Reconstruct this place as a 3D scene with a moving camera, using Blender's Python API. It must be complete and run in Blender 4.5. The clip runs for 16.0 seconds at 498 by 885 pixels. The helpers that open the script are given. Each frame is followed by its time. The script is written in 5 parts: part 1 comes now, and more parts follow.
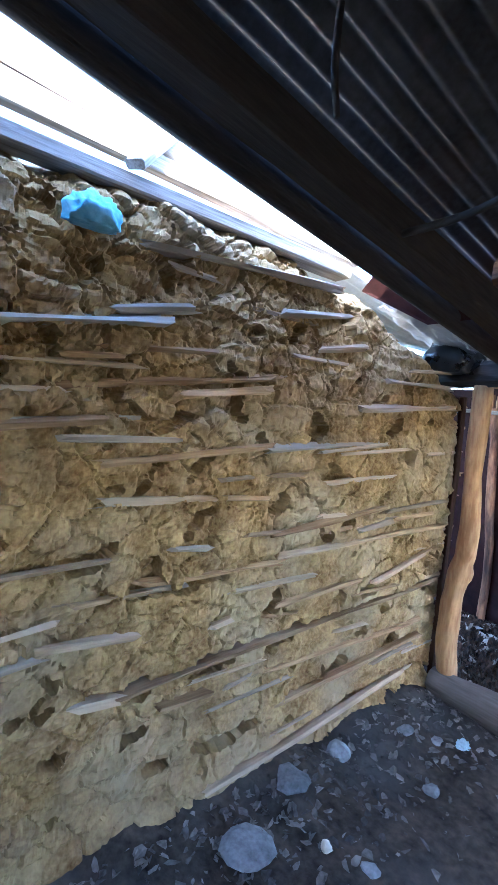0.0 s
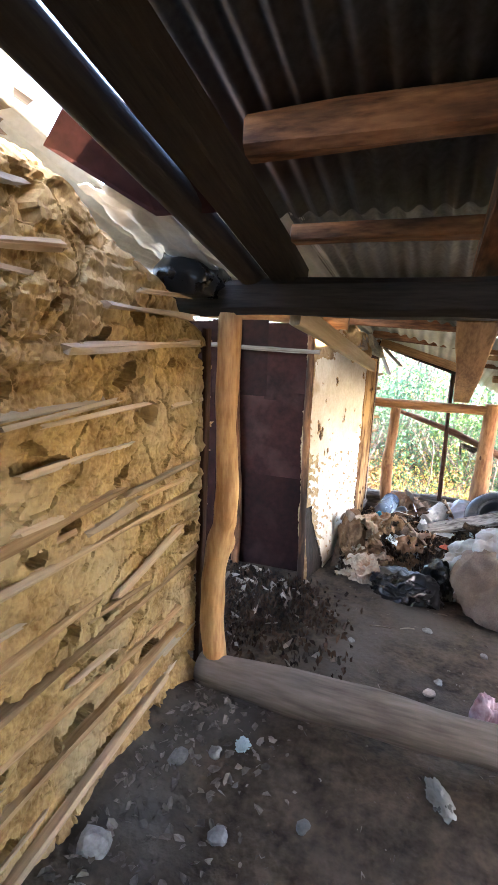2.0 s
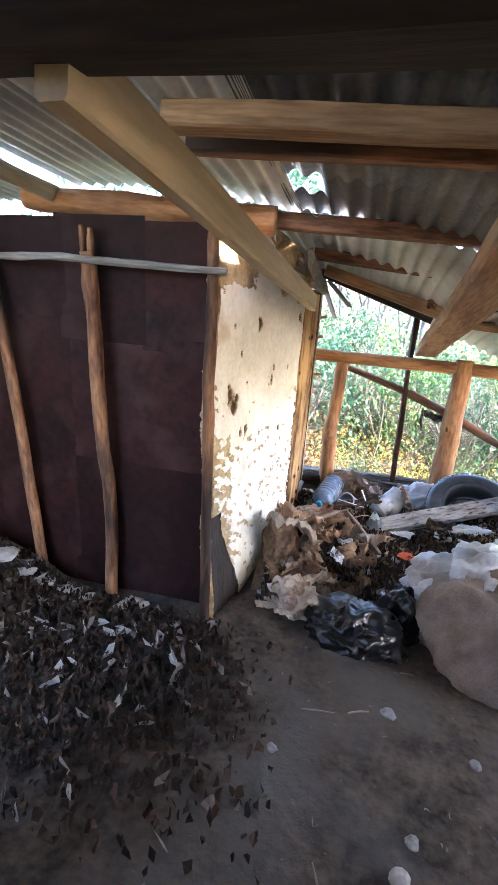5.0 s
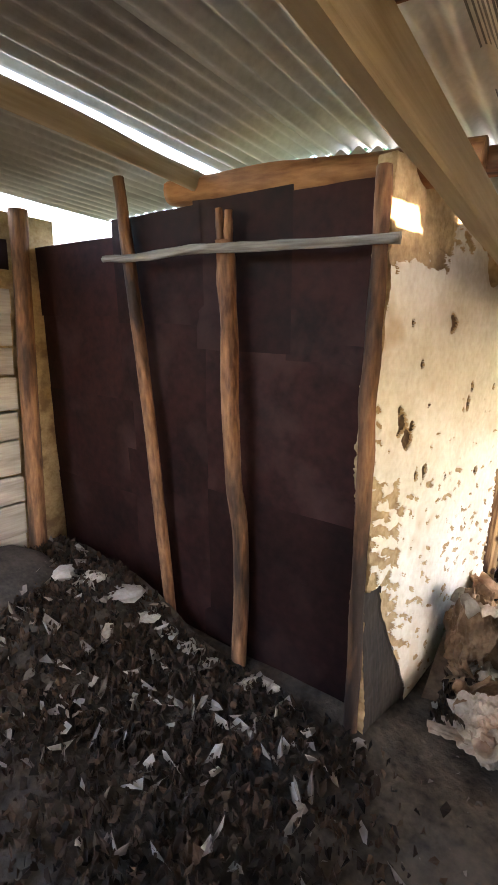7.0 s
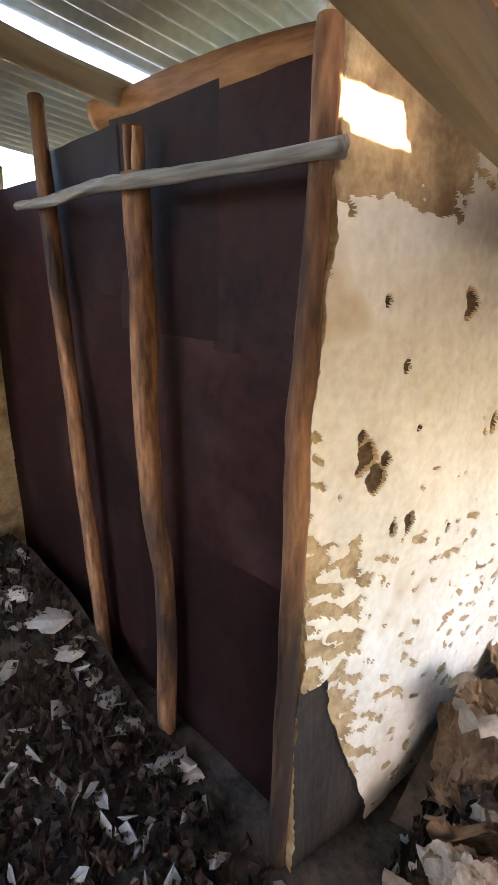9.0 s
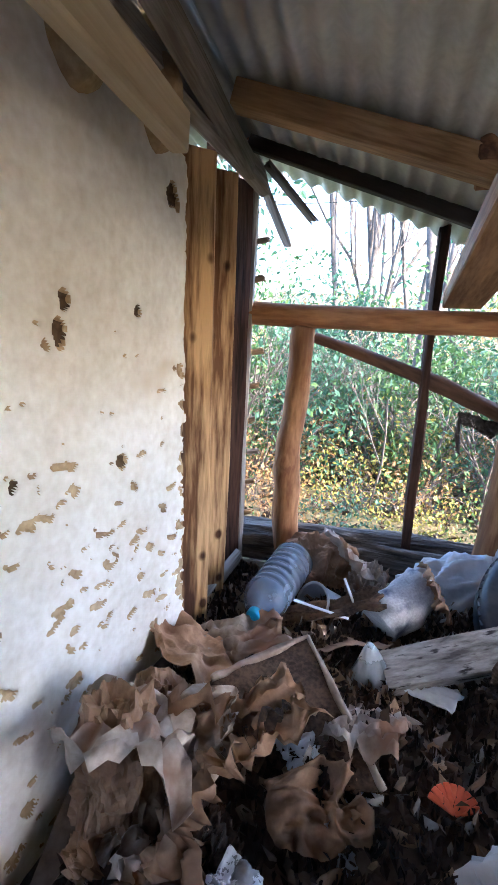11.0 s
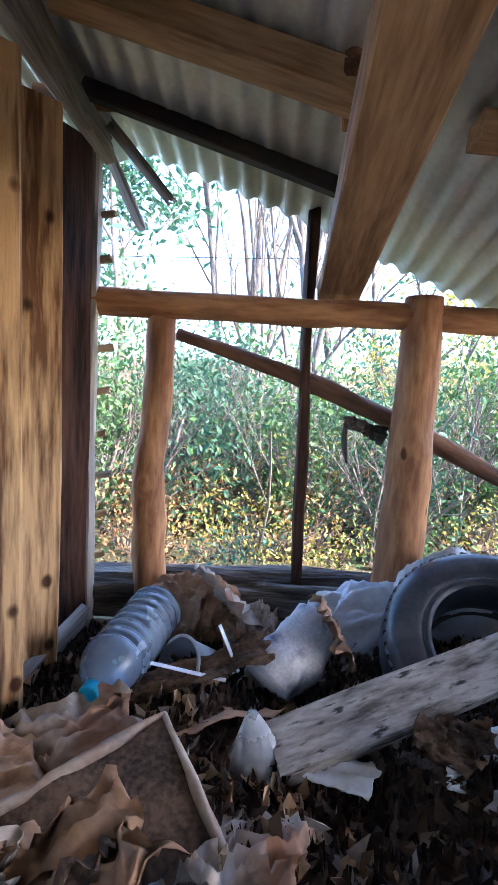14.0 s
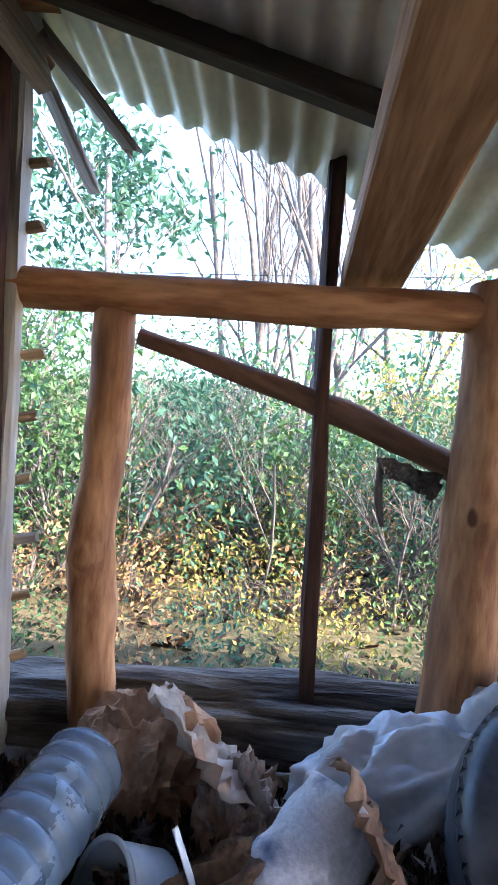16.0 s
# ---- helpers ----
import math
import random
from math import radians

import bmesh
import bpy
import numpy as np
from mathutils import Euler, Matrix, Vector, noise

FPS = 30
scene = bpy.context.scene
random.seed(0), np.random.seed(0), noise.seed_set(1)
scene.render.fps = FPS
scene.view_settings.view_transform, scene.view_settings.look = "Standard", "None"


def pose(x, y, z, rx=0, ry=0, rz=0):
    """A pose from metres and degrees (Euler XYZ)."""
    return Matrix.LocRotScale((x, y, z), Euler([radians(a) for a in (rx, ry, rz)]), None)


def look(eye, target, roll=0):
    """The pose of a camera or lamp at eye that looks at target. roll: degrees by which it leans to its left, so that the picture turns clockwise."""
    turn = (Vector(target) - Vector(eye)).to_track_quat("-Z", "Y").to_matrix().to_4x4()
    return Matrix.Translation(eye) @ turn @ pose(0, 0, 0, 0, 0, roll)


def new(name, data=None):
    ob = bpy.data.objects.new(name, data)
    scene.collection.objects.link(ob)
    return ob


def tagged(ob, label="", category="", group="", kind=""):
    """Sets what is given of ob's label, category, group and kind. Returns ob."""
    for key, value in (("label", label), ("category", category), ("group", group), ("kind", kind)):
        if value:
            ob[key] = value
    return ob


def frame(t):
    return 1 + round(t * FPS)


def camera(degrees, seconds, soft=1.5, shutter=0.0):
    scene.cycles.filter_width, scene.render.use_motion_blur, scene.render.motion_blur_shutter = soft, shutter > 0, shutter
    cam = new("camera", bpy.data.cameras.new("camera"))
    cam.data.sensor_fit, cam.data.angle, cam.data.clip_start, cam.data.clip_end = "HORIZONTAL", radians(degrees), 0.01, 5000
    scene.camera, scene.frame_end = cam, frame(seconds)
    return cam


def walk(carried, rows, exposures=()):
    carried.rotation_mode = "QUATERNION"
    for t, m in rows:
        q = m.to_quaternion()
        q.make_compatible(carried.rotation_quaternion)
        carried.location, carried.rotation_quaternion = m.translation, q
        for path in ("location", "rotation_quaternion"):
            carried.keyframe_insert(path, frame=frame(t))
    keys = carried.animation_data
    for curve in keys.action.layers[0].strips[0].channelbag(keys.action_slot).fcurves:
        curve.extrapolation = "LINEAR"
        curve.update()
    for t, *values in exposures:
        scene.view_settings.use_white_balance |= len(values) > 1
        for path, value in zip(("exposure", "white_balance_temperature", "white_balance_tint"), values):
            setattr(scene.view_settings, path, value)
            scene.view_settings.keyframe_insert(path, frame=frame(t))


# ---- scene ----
cam = camera(55.3, 16.0)
PATH = [
    (0, (0.311, 0.211, 1.575), (-1.254, 1.445, 1.416), 5.1),
    (0.5, (0.142, 0.285, 1.582), (-1.253, 1.706, 1.398), 4.0),
    (1, (0.043, 0.416, 1.582), (-1.185, 1.975, 1.335), 3.8),
    (1.5, (-0.031, 0.626, 1.586), (-1.029, 2.332, 1.283), 3.6),
    (2, (-0.104, 0.839, 1.6), (-0.799, 2.682, 1.252), 2.9),
    (2.5, (-0.227, 1.027, 1.585), (-0.628, 2.953, 1.224), 1.1),
    (3, (-0.26, 1.237, 1.559), (-0.459, 3.186, 1.159), 0.8),
    (3.2, (-0.273, 1.351, 1.539), (-0.445, 3.302, 1.132), 1.0),
    (5.3, (-0.231, 2.26, 1.524), (-0.748, 4.112, 0.976), 4.4),
    (5.5, (-0.223, 2.327, 1.522), (-0.798, 4.168, 0.991), 4.3),
    (6, (-0.28, 2.494, 1.467), (-0.988, 4.298, 0.975), 3.4),
    (6.5, (-0.335, 2.608, 1.435), (-1.197, 4.353, 0.974), 2.4),
    (7, (-0.347, 2.762, 1.394), (-1.495, 4.337, 0.944), 1.9),
    (7.5, (-0.334, 3.004, 1.414), (-1.756, 4.333, 0.952), 1.3),
    (8, (-0.316, 3.161, 1.428), (-1.851, 4.341, 0.928), 3.5),
    (8.5, (-0.364, 3.296, 1.401), (-1.837, 4.536, 0.861), 4.4),
    (9, (-0.359, 3.451, 1.419), (-1.683, 4.842, 0.86), 3.8),
    (9.5, (-0.286, 3.579, 1.397), (-1.444, 5.104, 0.821), 3.9),
    (10, (-0.142, 3.736, 1.405), (-1.135, 5.368, 0.814), 4.6),
    (10.2, (-0.146, 3.785, 1.365), (-1.018, 5.5, 0.818), 4.0),
    (12.3, (-0.077, 4.367, 0.987), (-0.301, 6.301, 0.53), 4.1),
    (12.5, (-0.069, 4.384, 0.967), (-0.272, 6.327, 0.538), 4.2),
    (13, (-0.061, 4.393, 0.944), (-0.2, 6.36, 0.611), 4.0),
    (13.5, (-0.066, 4.391, 0.924), (-0.153, 6.373, 0.669), 3.4),
    (14, (-0.064, 4.394, 0.916), (-0.123, 6.383, 0.712), 2.7),
    (14.5, (-0.074, 4.396, 0.925), (-0.108, 6.388, 0.756), 2.6),
    (15, (-0.081, 4.399, 0.927), (-0.109, 6.394, 0.792), 2.8),
    (15.5, (-0.048, 4.674, 0.925), (-0.126, 6.67, 0.80), 3.2),
    (16, (-0.044, 4.94, 0.935), (-0.136, 6.938, 0.824), 3.4),
]
EXPOSURES = [(0.0, 5.15, 4400, 10), (1.0, 5.15, 5100, 14), (2.0, 5.05, 6100, 14), (3.0, 4.85, 5500, 14), (5.5, 4.65, 5700, 14), (7.5, 4.4, 6900, 14), (9.0, 4.35, 6200, 14), (10.0, 4.0, 5600, 16), (12.3, 3.85, 5150, 16), (13.0, 3.8, 5150, 16), (16.0, 3.6, 5300, 16)]
walk(cam, [(t, look(eye, target, roll)) for t, eye, target, roll in PATH], EXPOSURES)

# ---- light ----
SUN_DIR = Vector((0.75, -0.35, 0.55)).normalized()
sun_elev = math.asin(SUN_DIR.z)
sun_azim = math.atan2(SUN_DIR.x, SUN_DIR.y)
world = bpy.data.worlds.new("sky")
scene.world = world
world.use_nodes = True
wn = world.node_tree.nodes
sky = wn.new("ShaderNodeTexSky")
sky.sky_type = "NISHITA"
sky.sun_disc = False
sky.sun_elevation = sun_elev
sky.sun_rotation = sun_azim
sky.dust_density = 2.0
wn["Background"].inputs["Strength"].default_value = 0.15
world.node_tree.links.new(sky.outputs[0], wn["Background"].inputs["Color"])
sun_data = bpy.data.lights.new("sun", "SUN")
sun_data.energy, sun_data.angle, sun_data.color = 3.0, radians(0.6), (1.0, 0.78, 0.52)
sun = new("sun", sun_data)
sun.matrix_world = look((20, 3, 12), (20 - SUN_DIR.x, 3 - SUN_DIR.y, 12 - SUN_DIR.z))


# ---- materials ----
def mat(name, dark, light, scale=6.0, stretch=(1, 1, 1), rough=0.8, metal=0.0, bump=0.4, fine=60.0, spots=None,
        spot_scale=3.0, spot_at=0.6, spot_soft=0.08, vary=0.0, depth=0.01, trans=0.0, spec=0.3, edge=(0.36, 0.64)):
    """Two-scale noise colour, optional stains of a third colour, relief, and variation from piece to piece."""
    m = bpy.data.materials.new(name)
    m.use_nodes = True
    nt = m.node_tree
    n, l = nt.nodes, nt.links
    b = n["Principled BSDF"]
    tc = n.new("ShaderNodeTexCoord")
    mp = n.new("ShaderNodeMapping")
    mp.inputs["Scale"].default_value = stretch
    l.new(tc.outputs["Object"], mp.inputs["Vector"])
    info = n.new("ShaderNodeObjectInfo")
    shift = n.new("ShaderNodeVectorMath")
    shift.operation = "ADD"
    off = n.new("ShaderNodeMath")
    off.operation = "MULTIPLY"
    off.inputs[1].default_value = 17.0
    l.new(info.outputs["Random"], off.inputs[0])
    l.new(mp.outputs[0], shift.inputs[0])
    l.new(off.outputs[0], shift.inputs[1])
    vec = shift.outputs[0]
    n1 = n.new("ShaderNodeTexNoise")
    n1.inputs["Scale"].default_value = scale
    n1.inputs["Detail"].default_value = 6
    n1.inputs["Roughness"].default_value = 0.62
    l.new(vec, n1.inputs["Vector"])
    n2 = n.new("ShaderNodeTexNoise")
    n2.inputs["Scale"].default_value = fine
    n2.inputs["Detail"].default_value = 4
    l.new(vec, n2.inputs["Vector"])
    mixf = n.new("ShaderNodeMath")
    mixf.operation = "MULTIPLY_ADD"
    mixf.inputs[1].default_value = 0.35
    l.new(n2.outputs[0], mixf.inputs[0])
    sub = n.new("ShaderNodeMath")
    sub.operation = "MULTIPLY"
    sub.inputs[1].default_value = 0.65
    l.new(n1.outputs[0], sub.inputs[0])
    l.new(sub.outputs[0], mixf.inputs[2])
    ramp = n.new("ShaderNodeValToRGB")
    ramp.color_ramp.elements[0].position, ramp.color_ramp.elements[1].position = edge
    ramp.color_ramp.elements[0].color = (*dark, 1)
    ramp.color_ramp.elements[1].color = (*light, 1)
    l.new(mixf.outputs[0], ramp.inputs[0])
    col = ramp.outputs[0]
    if spots:
        n3 = n.new("ShaderNodeTexNoise")
        n3.inputs["Scale"].default_value = spot_scale
        n3.inputs["Detail"].default_value = 5
        l.new(vec, n3.inputs["Vector"])
        r3 = n.new("ShaderNodeValToRGB")
        r3.color_ramp.elements[0].position, r3.color_ramp.elements[1].position = spot_at - spot_soft, spot_at + spot_soft
        l.new(n3.outputs[0], r3.inputs[0])
        mx = n.new("ShaderNodeMix")
        mx.data_type = "RGBA"
        l.new(r3.outputs[0], mx.inputs[0])
        l.new(col, mx.inputs[6])
        mx.inputs[7].default_value = (*spots, 1)
        col = mx.outputs[2]
    if vary:
        hs = n.new("ShaderNodeHueSaturation")
        mr = n.new("ShaderNodeMapRange")
        mr.inputs["To Min"].default_value, mr.inputs["To Max"].default_value = 1 - vary, 1 + vary
        l.new(info.outputs["Random"], mr.inputs[0])
        l.new(mr.outputs[0], hs.inputs["Value"])
        l.new(col, hs.inputs["Color"])
        col = hs.outputs[0]
    l.new(col, b.inputs["Base Color"])
    rr = n.new("ShaderNodeMapRange")
    rr.inputs["To Min"].default_value, rr.inputs["To Max"].default_value = max(0.05, rough - 0.12), min(1, rough + 0.12)
    l.new(n1.outputs[0], rr.inputs[0])
    l.new(rr.outputs[0], b.inputs["Roughness"])
    b.inputs["Metallic"].default_value = metal
    b.inputs["Specular IOR Level"].default_value = spec
    b.inputs["Transmission Weight"].default_value = trans
    bp = n.new("ShaderNodeBump")
    bp.inputs["Strength"].default_value = bump
    bp.inputs["Distance"].default_value = depth
    l.new(mixf.outputs[0], bp.inputs["Height"])
    l.new(bp.outputs[0], b.inputs["Normal"])
    return m


MUD = mat("mud_daub", (0.19, 0.108, 0.036), (0.50, 0.345, 0.145), 9, rough=0.95, bump=0.6, fine=70, spots=(0.40, 0.31, 0.18), spot_scale=2.2, spot_at=0.56, spot_soft=0.12, depth=0.008)
PLASTER = mat("white_plaster", (0.62, 0.56, 0.46), (0.84, 0.81, 0.74), 3, rough=0.9, bump=0.35, fine=40, spots=(0.58, 0.48, 0.34), spot_scale=5, spot_at=0.66, spot_soft=0.06)
DIRT = mat("trodden_dirt", (0.022, 0.017, 0.013), (0.115, 0.09, 0.066), 7, rough=0.95, bump=1.0, fine=32, spots=(0.09, 0.082, 0.072), spot_scale=1.6, spot_at=0.58, spot_soft=0.07, depth=0.03)
POLE = mat("peeled_pole", (0.21, 0.088, 0.034), (0.46, 0.235, 0.098), 11, (1, 1, 0.2), rough=0.7, bump=0.6, fine=60, vary=0.12, spots=(0.13, 0.06, 0.028), spot_scale=7, spot_at=0.60, edge=(0.4, 0.6))
PEELED = mat("pale_peeled_pole", (0.32, 0.16, 0.058), (0.58, 0.35, 0.145), 11, (1, 1, 0.2), rough=0.7, bump=0.6, fine=60, spots=(0.22, 0.11, 0.05), spot_scale=7, spot_at=0.62, edge=(0.4, 0.6))
SAWN = mat("sawn_wood", (0.22, 0.12, 0.055), (0.47, 0.29, 0.145), 14, (1, 1, 0.11), edge=(0.41, 0.6), rough=0.75, bump=0.45, fine=90, vary=0.1, spots=(0.20, 0.11, 0.06), spot_scale=6, spot_at=0.7)
PALE = mat("pale_board", (0.40, 0.31, 0.19), (0.58, 0.48, 0.32), 12, (1, 1, 0.06), rough=0.75, bump=0.25, fine=90, vary=0.06)
GREY = mat("weathered_wood", (0.16, 0.13, 0.10), (0.38, 0.34, 0.29), 16, (1, 1, 0.06), rough=0.85, bump=0.6, fine=110, vary=0.18, edge=(0.4, 0.6))
PITTED = mat("pitted_board", (0.10, 0.085, 0.07), (0.40, 0.36, 0.31), 22, (1, 1, 0.25), rough=0.9, bump=1.0, fine=80, spots=(0.045, 0.036, 0.03), spot_scale=60, spot_at=0.63, spot_soft=0.04, edge=(0.38, 0.58))
LATH = mat("split_lath", (0.20, 0.115, 0.05), (0.47, 0.32, 0.17), 16, (1, 1, 0.08), rough=0.85, bump=0.5, fine=110, vary=0.3, spots=(0.40, 0.36, 0.30), spot_scale=3, spot_at=0.55)
# Real sooty timber; also paints the shaded recess in the plaster wall.
SOOT_AND_SHADE = mat("soot_and_recess_shade", (0.012, 0.010, 0.009), (0.050, 0.038, 0.030), 10, (1, 1, 0.1), rough=0.8, bump=0.5, fine=80, vary=0.15)
RED = mat("red_brown_wood", (0.085, 0.036, 0.018), (0.33, 0.16, 0.075), 12, (1, 1, 0.2), rough=0.75, bump=0.9, fine=60, vary=0.15, spots=(0.035, 0.02, 0.014), spot_scale=8, spot_at=0.57, edge=(0.4, 0.6))
BRANCH = mat("brown_branch", (0.045, 0.022, 0.012), (0.17, 0.085, 0.045), 12, (1, 1, 0.2), rough=0.8, bump=0.9, fine=60)
DARKPOST = mat("dark_red_wood", (0.014, 0.008, 0.006), (0.085, 0.042, 0.027), 12, (1, 1, 0.12), rough=0.9, bump=0.8, fine=70, spec=0.15, edge=(0.4, 0.62))
KNOTTY = mat("knotty_plank", (0.13, 0.058, 0.022), (0.56, 0.36, 0.17), 13, (1, 1, 0.10), edge=(0.42, 0.57), rough=0.8, bump=1.0, fine=60, spots=(0.06, 0.026, 0.013), spot_scale=9, spot_at=0.63, spot_soft=0.03, vary=0.12)
def knots(m, scale, stretch, size, dark):
    """Adds scattered dark knots, each with a soft rim, to a wood material."""
    nt = m.node_tree
    n, l = nt.nodes, nt.links
    b = n["Principled BSDF"]
    tc = n.new("ShaderNodeTexCoord")
    mp = n.new("ShaderNodeMapping")
    mp.inputs["Scale"].default_value = stretch
    l.new(tc.outputs["Object"], mp.inputs["Vector"])
    vo = n.new("ShaderNodeTexVoronoi")
    vo.inputs["Scale"].default_value = scale
    l.new(mp.outputs[0], vo.inputs["Vector"])
    r = n.new("ShaderNodeValToRGB")
    r.color_ramp.elements[0].position, r.color_ramp.elements[1].position = size * 0.6, size
    r.color_ramp.elements[0].color, r.color_ramp.elements[1].color = (*dark, 1), (1, 1, 1, 1)
    l.new(vo.outputs["Distance"], r.inputs[0])
    mx = n.new("ShaderNodeMix")
    mx.data_type, mx.blend_type = "RGBA", "MULTIPLY"
    mx.inputs[0].default_value = 1
    l.new(b.inputs["Base Color"].links[0].from_socket, mx.inputs[6])
    l.new(r.outputs[0], mx.inputs[7])
    l.new(mx.outputs[2], b.inputs["Base Color"])


knots(KNOTTY, 8, (1, 1, 0.75), 0.17, (0.16, 0.10, 0.07))
knots(POLE, 7, (1, 1, 0.5), 0.10, (0.25, 0.17, 0.12))
RUST = mat("rusted_tin", (0.009, 0.0038, 0.0034), (0.034, 0.0105, 0.0085), 3.2, rough=0.62, metal=0.0, bump=0.3, fine=26, vary=0.3, spots=(0.055, 0.026, 0.022), spot_scale=2.6, spot_at=0.62, spot_soft=0.10, spec=0.12)
# ZINC is lightened for its brightly lit underside; the other sheets are darker.
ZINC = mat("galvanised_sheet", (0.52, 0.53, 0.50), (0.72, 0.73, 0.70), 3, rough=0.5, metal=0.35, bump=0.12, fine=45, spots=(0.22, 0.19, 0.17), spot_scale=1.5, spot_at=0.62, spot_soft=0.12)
ZINC_DARK = mat("dark_sheet", (0.028, 0.031, 0.035), (0.10, 0.106, 0.114), 2.5, rough=0.62, metal=0.4, bump=0.12, fine=45, spots=(0.07, 0.045, 0.035), spot_scale=1.5, spot_at=0.6, spot_soft=0.12)
ZINC_MID = mat("mid_grey_sheet", (0.085, 0.088, 0.092), (0.25, 0.255, 0.26), 3, rough=0.55, metal=0.5, bump=0.12, fine=45, spots=(0.07, 0.055, 0.05), spot_scale=1.5, spot_at=0.6, spot_soft=0.12)
LIME = mat("limewashed_wood", (0.26, 0.22, 0.18), (0.52, 0.47, 0.40), 9, (1, 1, 0.1), rough=0.9, bump=0.6, fine=60, vary=0.15)
BARKLESS = mat("dusty_log", (0.10, 0.085, 0.07), (0.25, 0.22, 0.19), 9, (1, 1, 0.12), rough=0.95, bump=0.6, fine=60)
BARK = mat("rough_bark", (0.030, 0.023, 0.018), (0.15, 0.125, 0.10), 10, (1, 1, 0.12), rough=0.95, bump=1.0, fine=40, depth=0.06, edge=(0.4, 0.6))
CLAY = mat("bare_clay", (0.33, 0.22, 0.11), (0.56, 0.42, 0.24), 14, rough=0.95, bump=0.9, fine=70, spots=(0.24, 0.15, 0.08), spot_scale=9, spot_at=0.62)
# Clay darkened to stand in for the shade inside plaster holes.
HOLE_SHADE = mat("shaded_hole_clay", (0.05, 0.03, 0.016), (0.15, 0.095, 0.05), 14, rough=0.95, bump=0.9, fine=70)
DARKSTONE = mat("dark_stone", (0.035, 0.03, 0.028), (0.10, 0.085, 0.075), 8, rough=0.9, bump=0.6)
STONE = mat("grey_stone", (0.14, 0.14, 0.14), (0.34, 0.35, 0.35), 9, rough=0.85, bump=0.5, vary=0.3)
RUBBER = mat("tyre_rubber", (0.022, 0.024, 0.028), (0.06, 0.065, 0.072), 12, rough=0.34, bump=0.1, spots=(0.09, 0.09, 0.085), spot_scale=6, spot_at=0.64, spec=0.5)
BLACKBAG = mat("black_film", (0.008, 0.008, 0.009), (0.018, 0.018, 0.02), 5, rough=0.28, bump=0.3, fine=25, spec=0.6)
KRAFT = mat("brown_paper", (0.20, 0.11, 0.055), (0.42, 0.26, 0.15), 5, rough=0.8, bump=0.3, fine=50, vary=0.25, spots=(0.14, 0.07, 0.035), spot_scale=4, spot_at=0.60)
PAPER = mat("pale_paper", (0.27, 0.20, 0.145), (0.56, 0.46, 0.36), 6, rough=0.8, bump=0.3, fine=50, vary=0.2, spots=(0.26, 0.14, 0.08), spot_scale=5, spot_at=0.60)
CARD = mat("dark_card", (0.030, 0.019, 0.012), (0.12, 0.075, 0.045), 10, (1, 1, 1), rough=0.9, bump=0.6, fine=80, vary=0.2, edge=(0.4, 0.6))
FILM = mat("white_film", (0.46, 0.49, 0.53), (0.70, 0.72, 0.75), 6, rough=0.36, bump=0.35, fine=40, vary=0.1, spots=(0.40, 0.35, 0.30), spot_scale=4, spot_at=0.62, spec=0.5)
CLEARFILM = mat("milky_film", (0.50, 0.53, 0.57), (0.72, 0.75, 0.79), 9, rough=0.28, bump=0.3, fine=40, trans=0.55, spec=0.5)
SACK = mat("woven_sack", (0.20, 0.16, 0.13), (0.38, 0.32, 0.27), 7, rough=0.7, bump=0.3, fine=120, spots=(0.19, 0.14, 0.11), spot_scale=3, spot_at=0.58, spot_soft=0.12)
CLOTH = mat("stained_cloth", (0.36, 0.34, 0.34), (0.62, 0.60, 0.59), 8, rough=0.95, bump=0.6, fine=120, spots=(0.10, 0.11, 0.16), spot_scale=9, spot_at=0.6, spot_soft=0.06)
JUG = mat("blue_plastic", (0.17, 0.23, 0.32), (0.27, 0.34, 0.43), 4, rough=0.25, bump=0.05, trans=0.55, spec=0.5)
CAP = mat("blue_cap", (0.02, 0.25, 0.45), (0.03, 0.35, 0.55), 8, rough=0.4, bump=0.05)
TUB = mat("clear_plastic", (0.42, 0.44, 0.45), (0.56, 0.58, 0.58), 5, rough=0.3, bump=0.05, trans=0.5)
ORANGE = mat("orange_plastic", (0.55, 0.08, 0.03), (0.72, 0.16, 0.07), 7, rough=0.45, bump=0.1)
PINK = mat("pink_film", (0.50, 0.30, 0.36), (0.72, 0.62, 0.68), 9, rough=0.4, bump=0.3)
BLUEFILM = mat("blue_film", (0.36, 0.52, 0.62), (0.60, 0.72, 0.78), 9, rough=0.45, bump=0.3)
BLUERAG = mat("blue_rag", (0.16, 0.40, 0.52), (0.34, 0.58, 0.68), 12, rough=0.5, bump=0.4)
LITTER = mat("dry_litter", (0.05, 0.033, 0.022), (0.20, 0.14, 0.095), 7, rough=0.9, bump=0.3, fine=40)
WHITEBIT = mat("plaster_bits", (0.38, 0.33, 0.28), (0.62, 0.57, 0.50), 5, rough=0.9, bump=0.4, vary=0.2)
WIRE = mat("wire", (0.02, 0.02, 0.02), (0.04, 0.04, 0.04), 5, rough=0.6)
GRASS = mat("meadow", (0.03, 0.032, 0.012), (0.11, 0.085, 0.04), 1.5, rough=0.95, bump=0.8, fine=12, depth=0.05)
HILL = mat("far_hill", (0.16, 0.20, 0.22), (0.30, 0.32, 0.33), 0.06, rough=1.0, bump=0.2, fine=0.5)


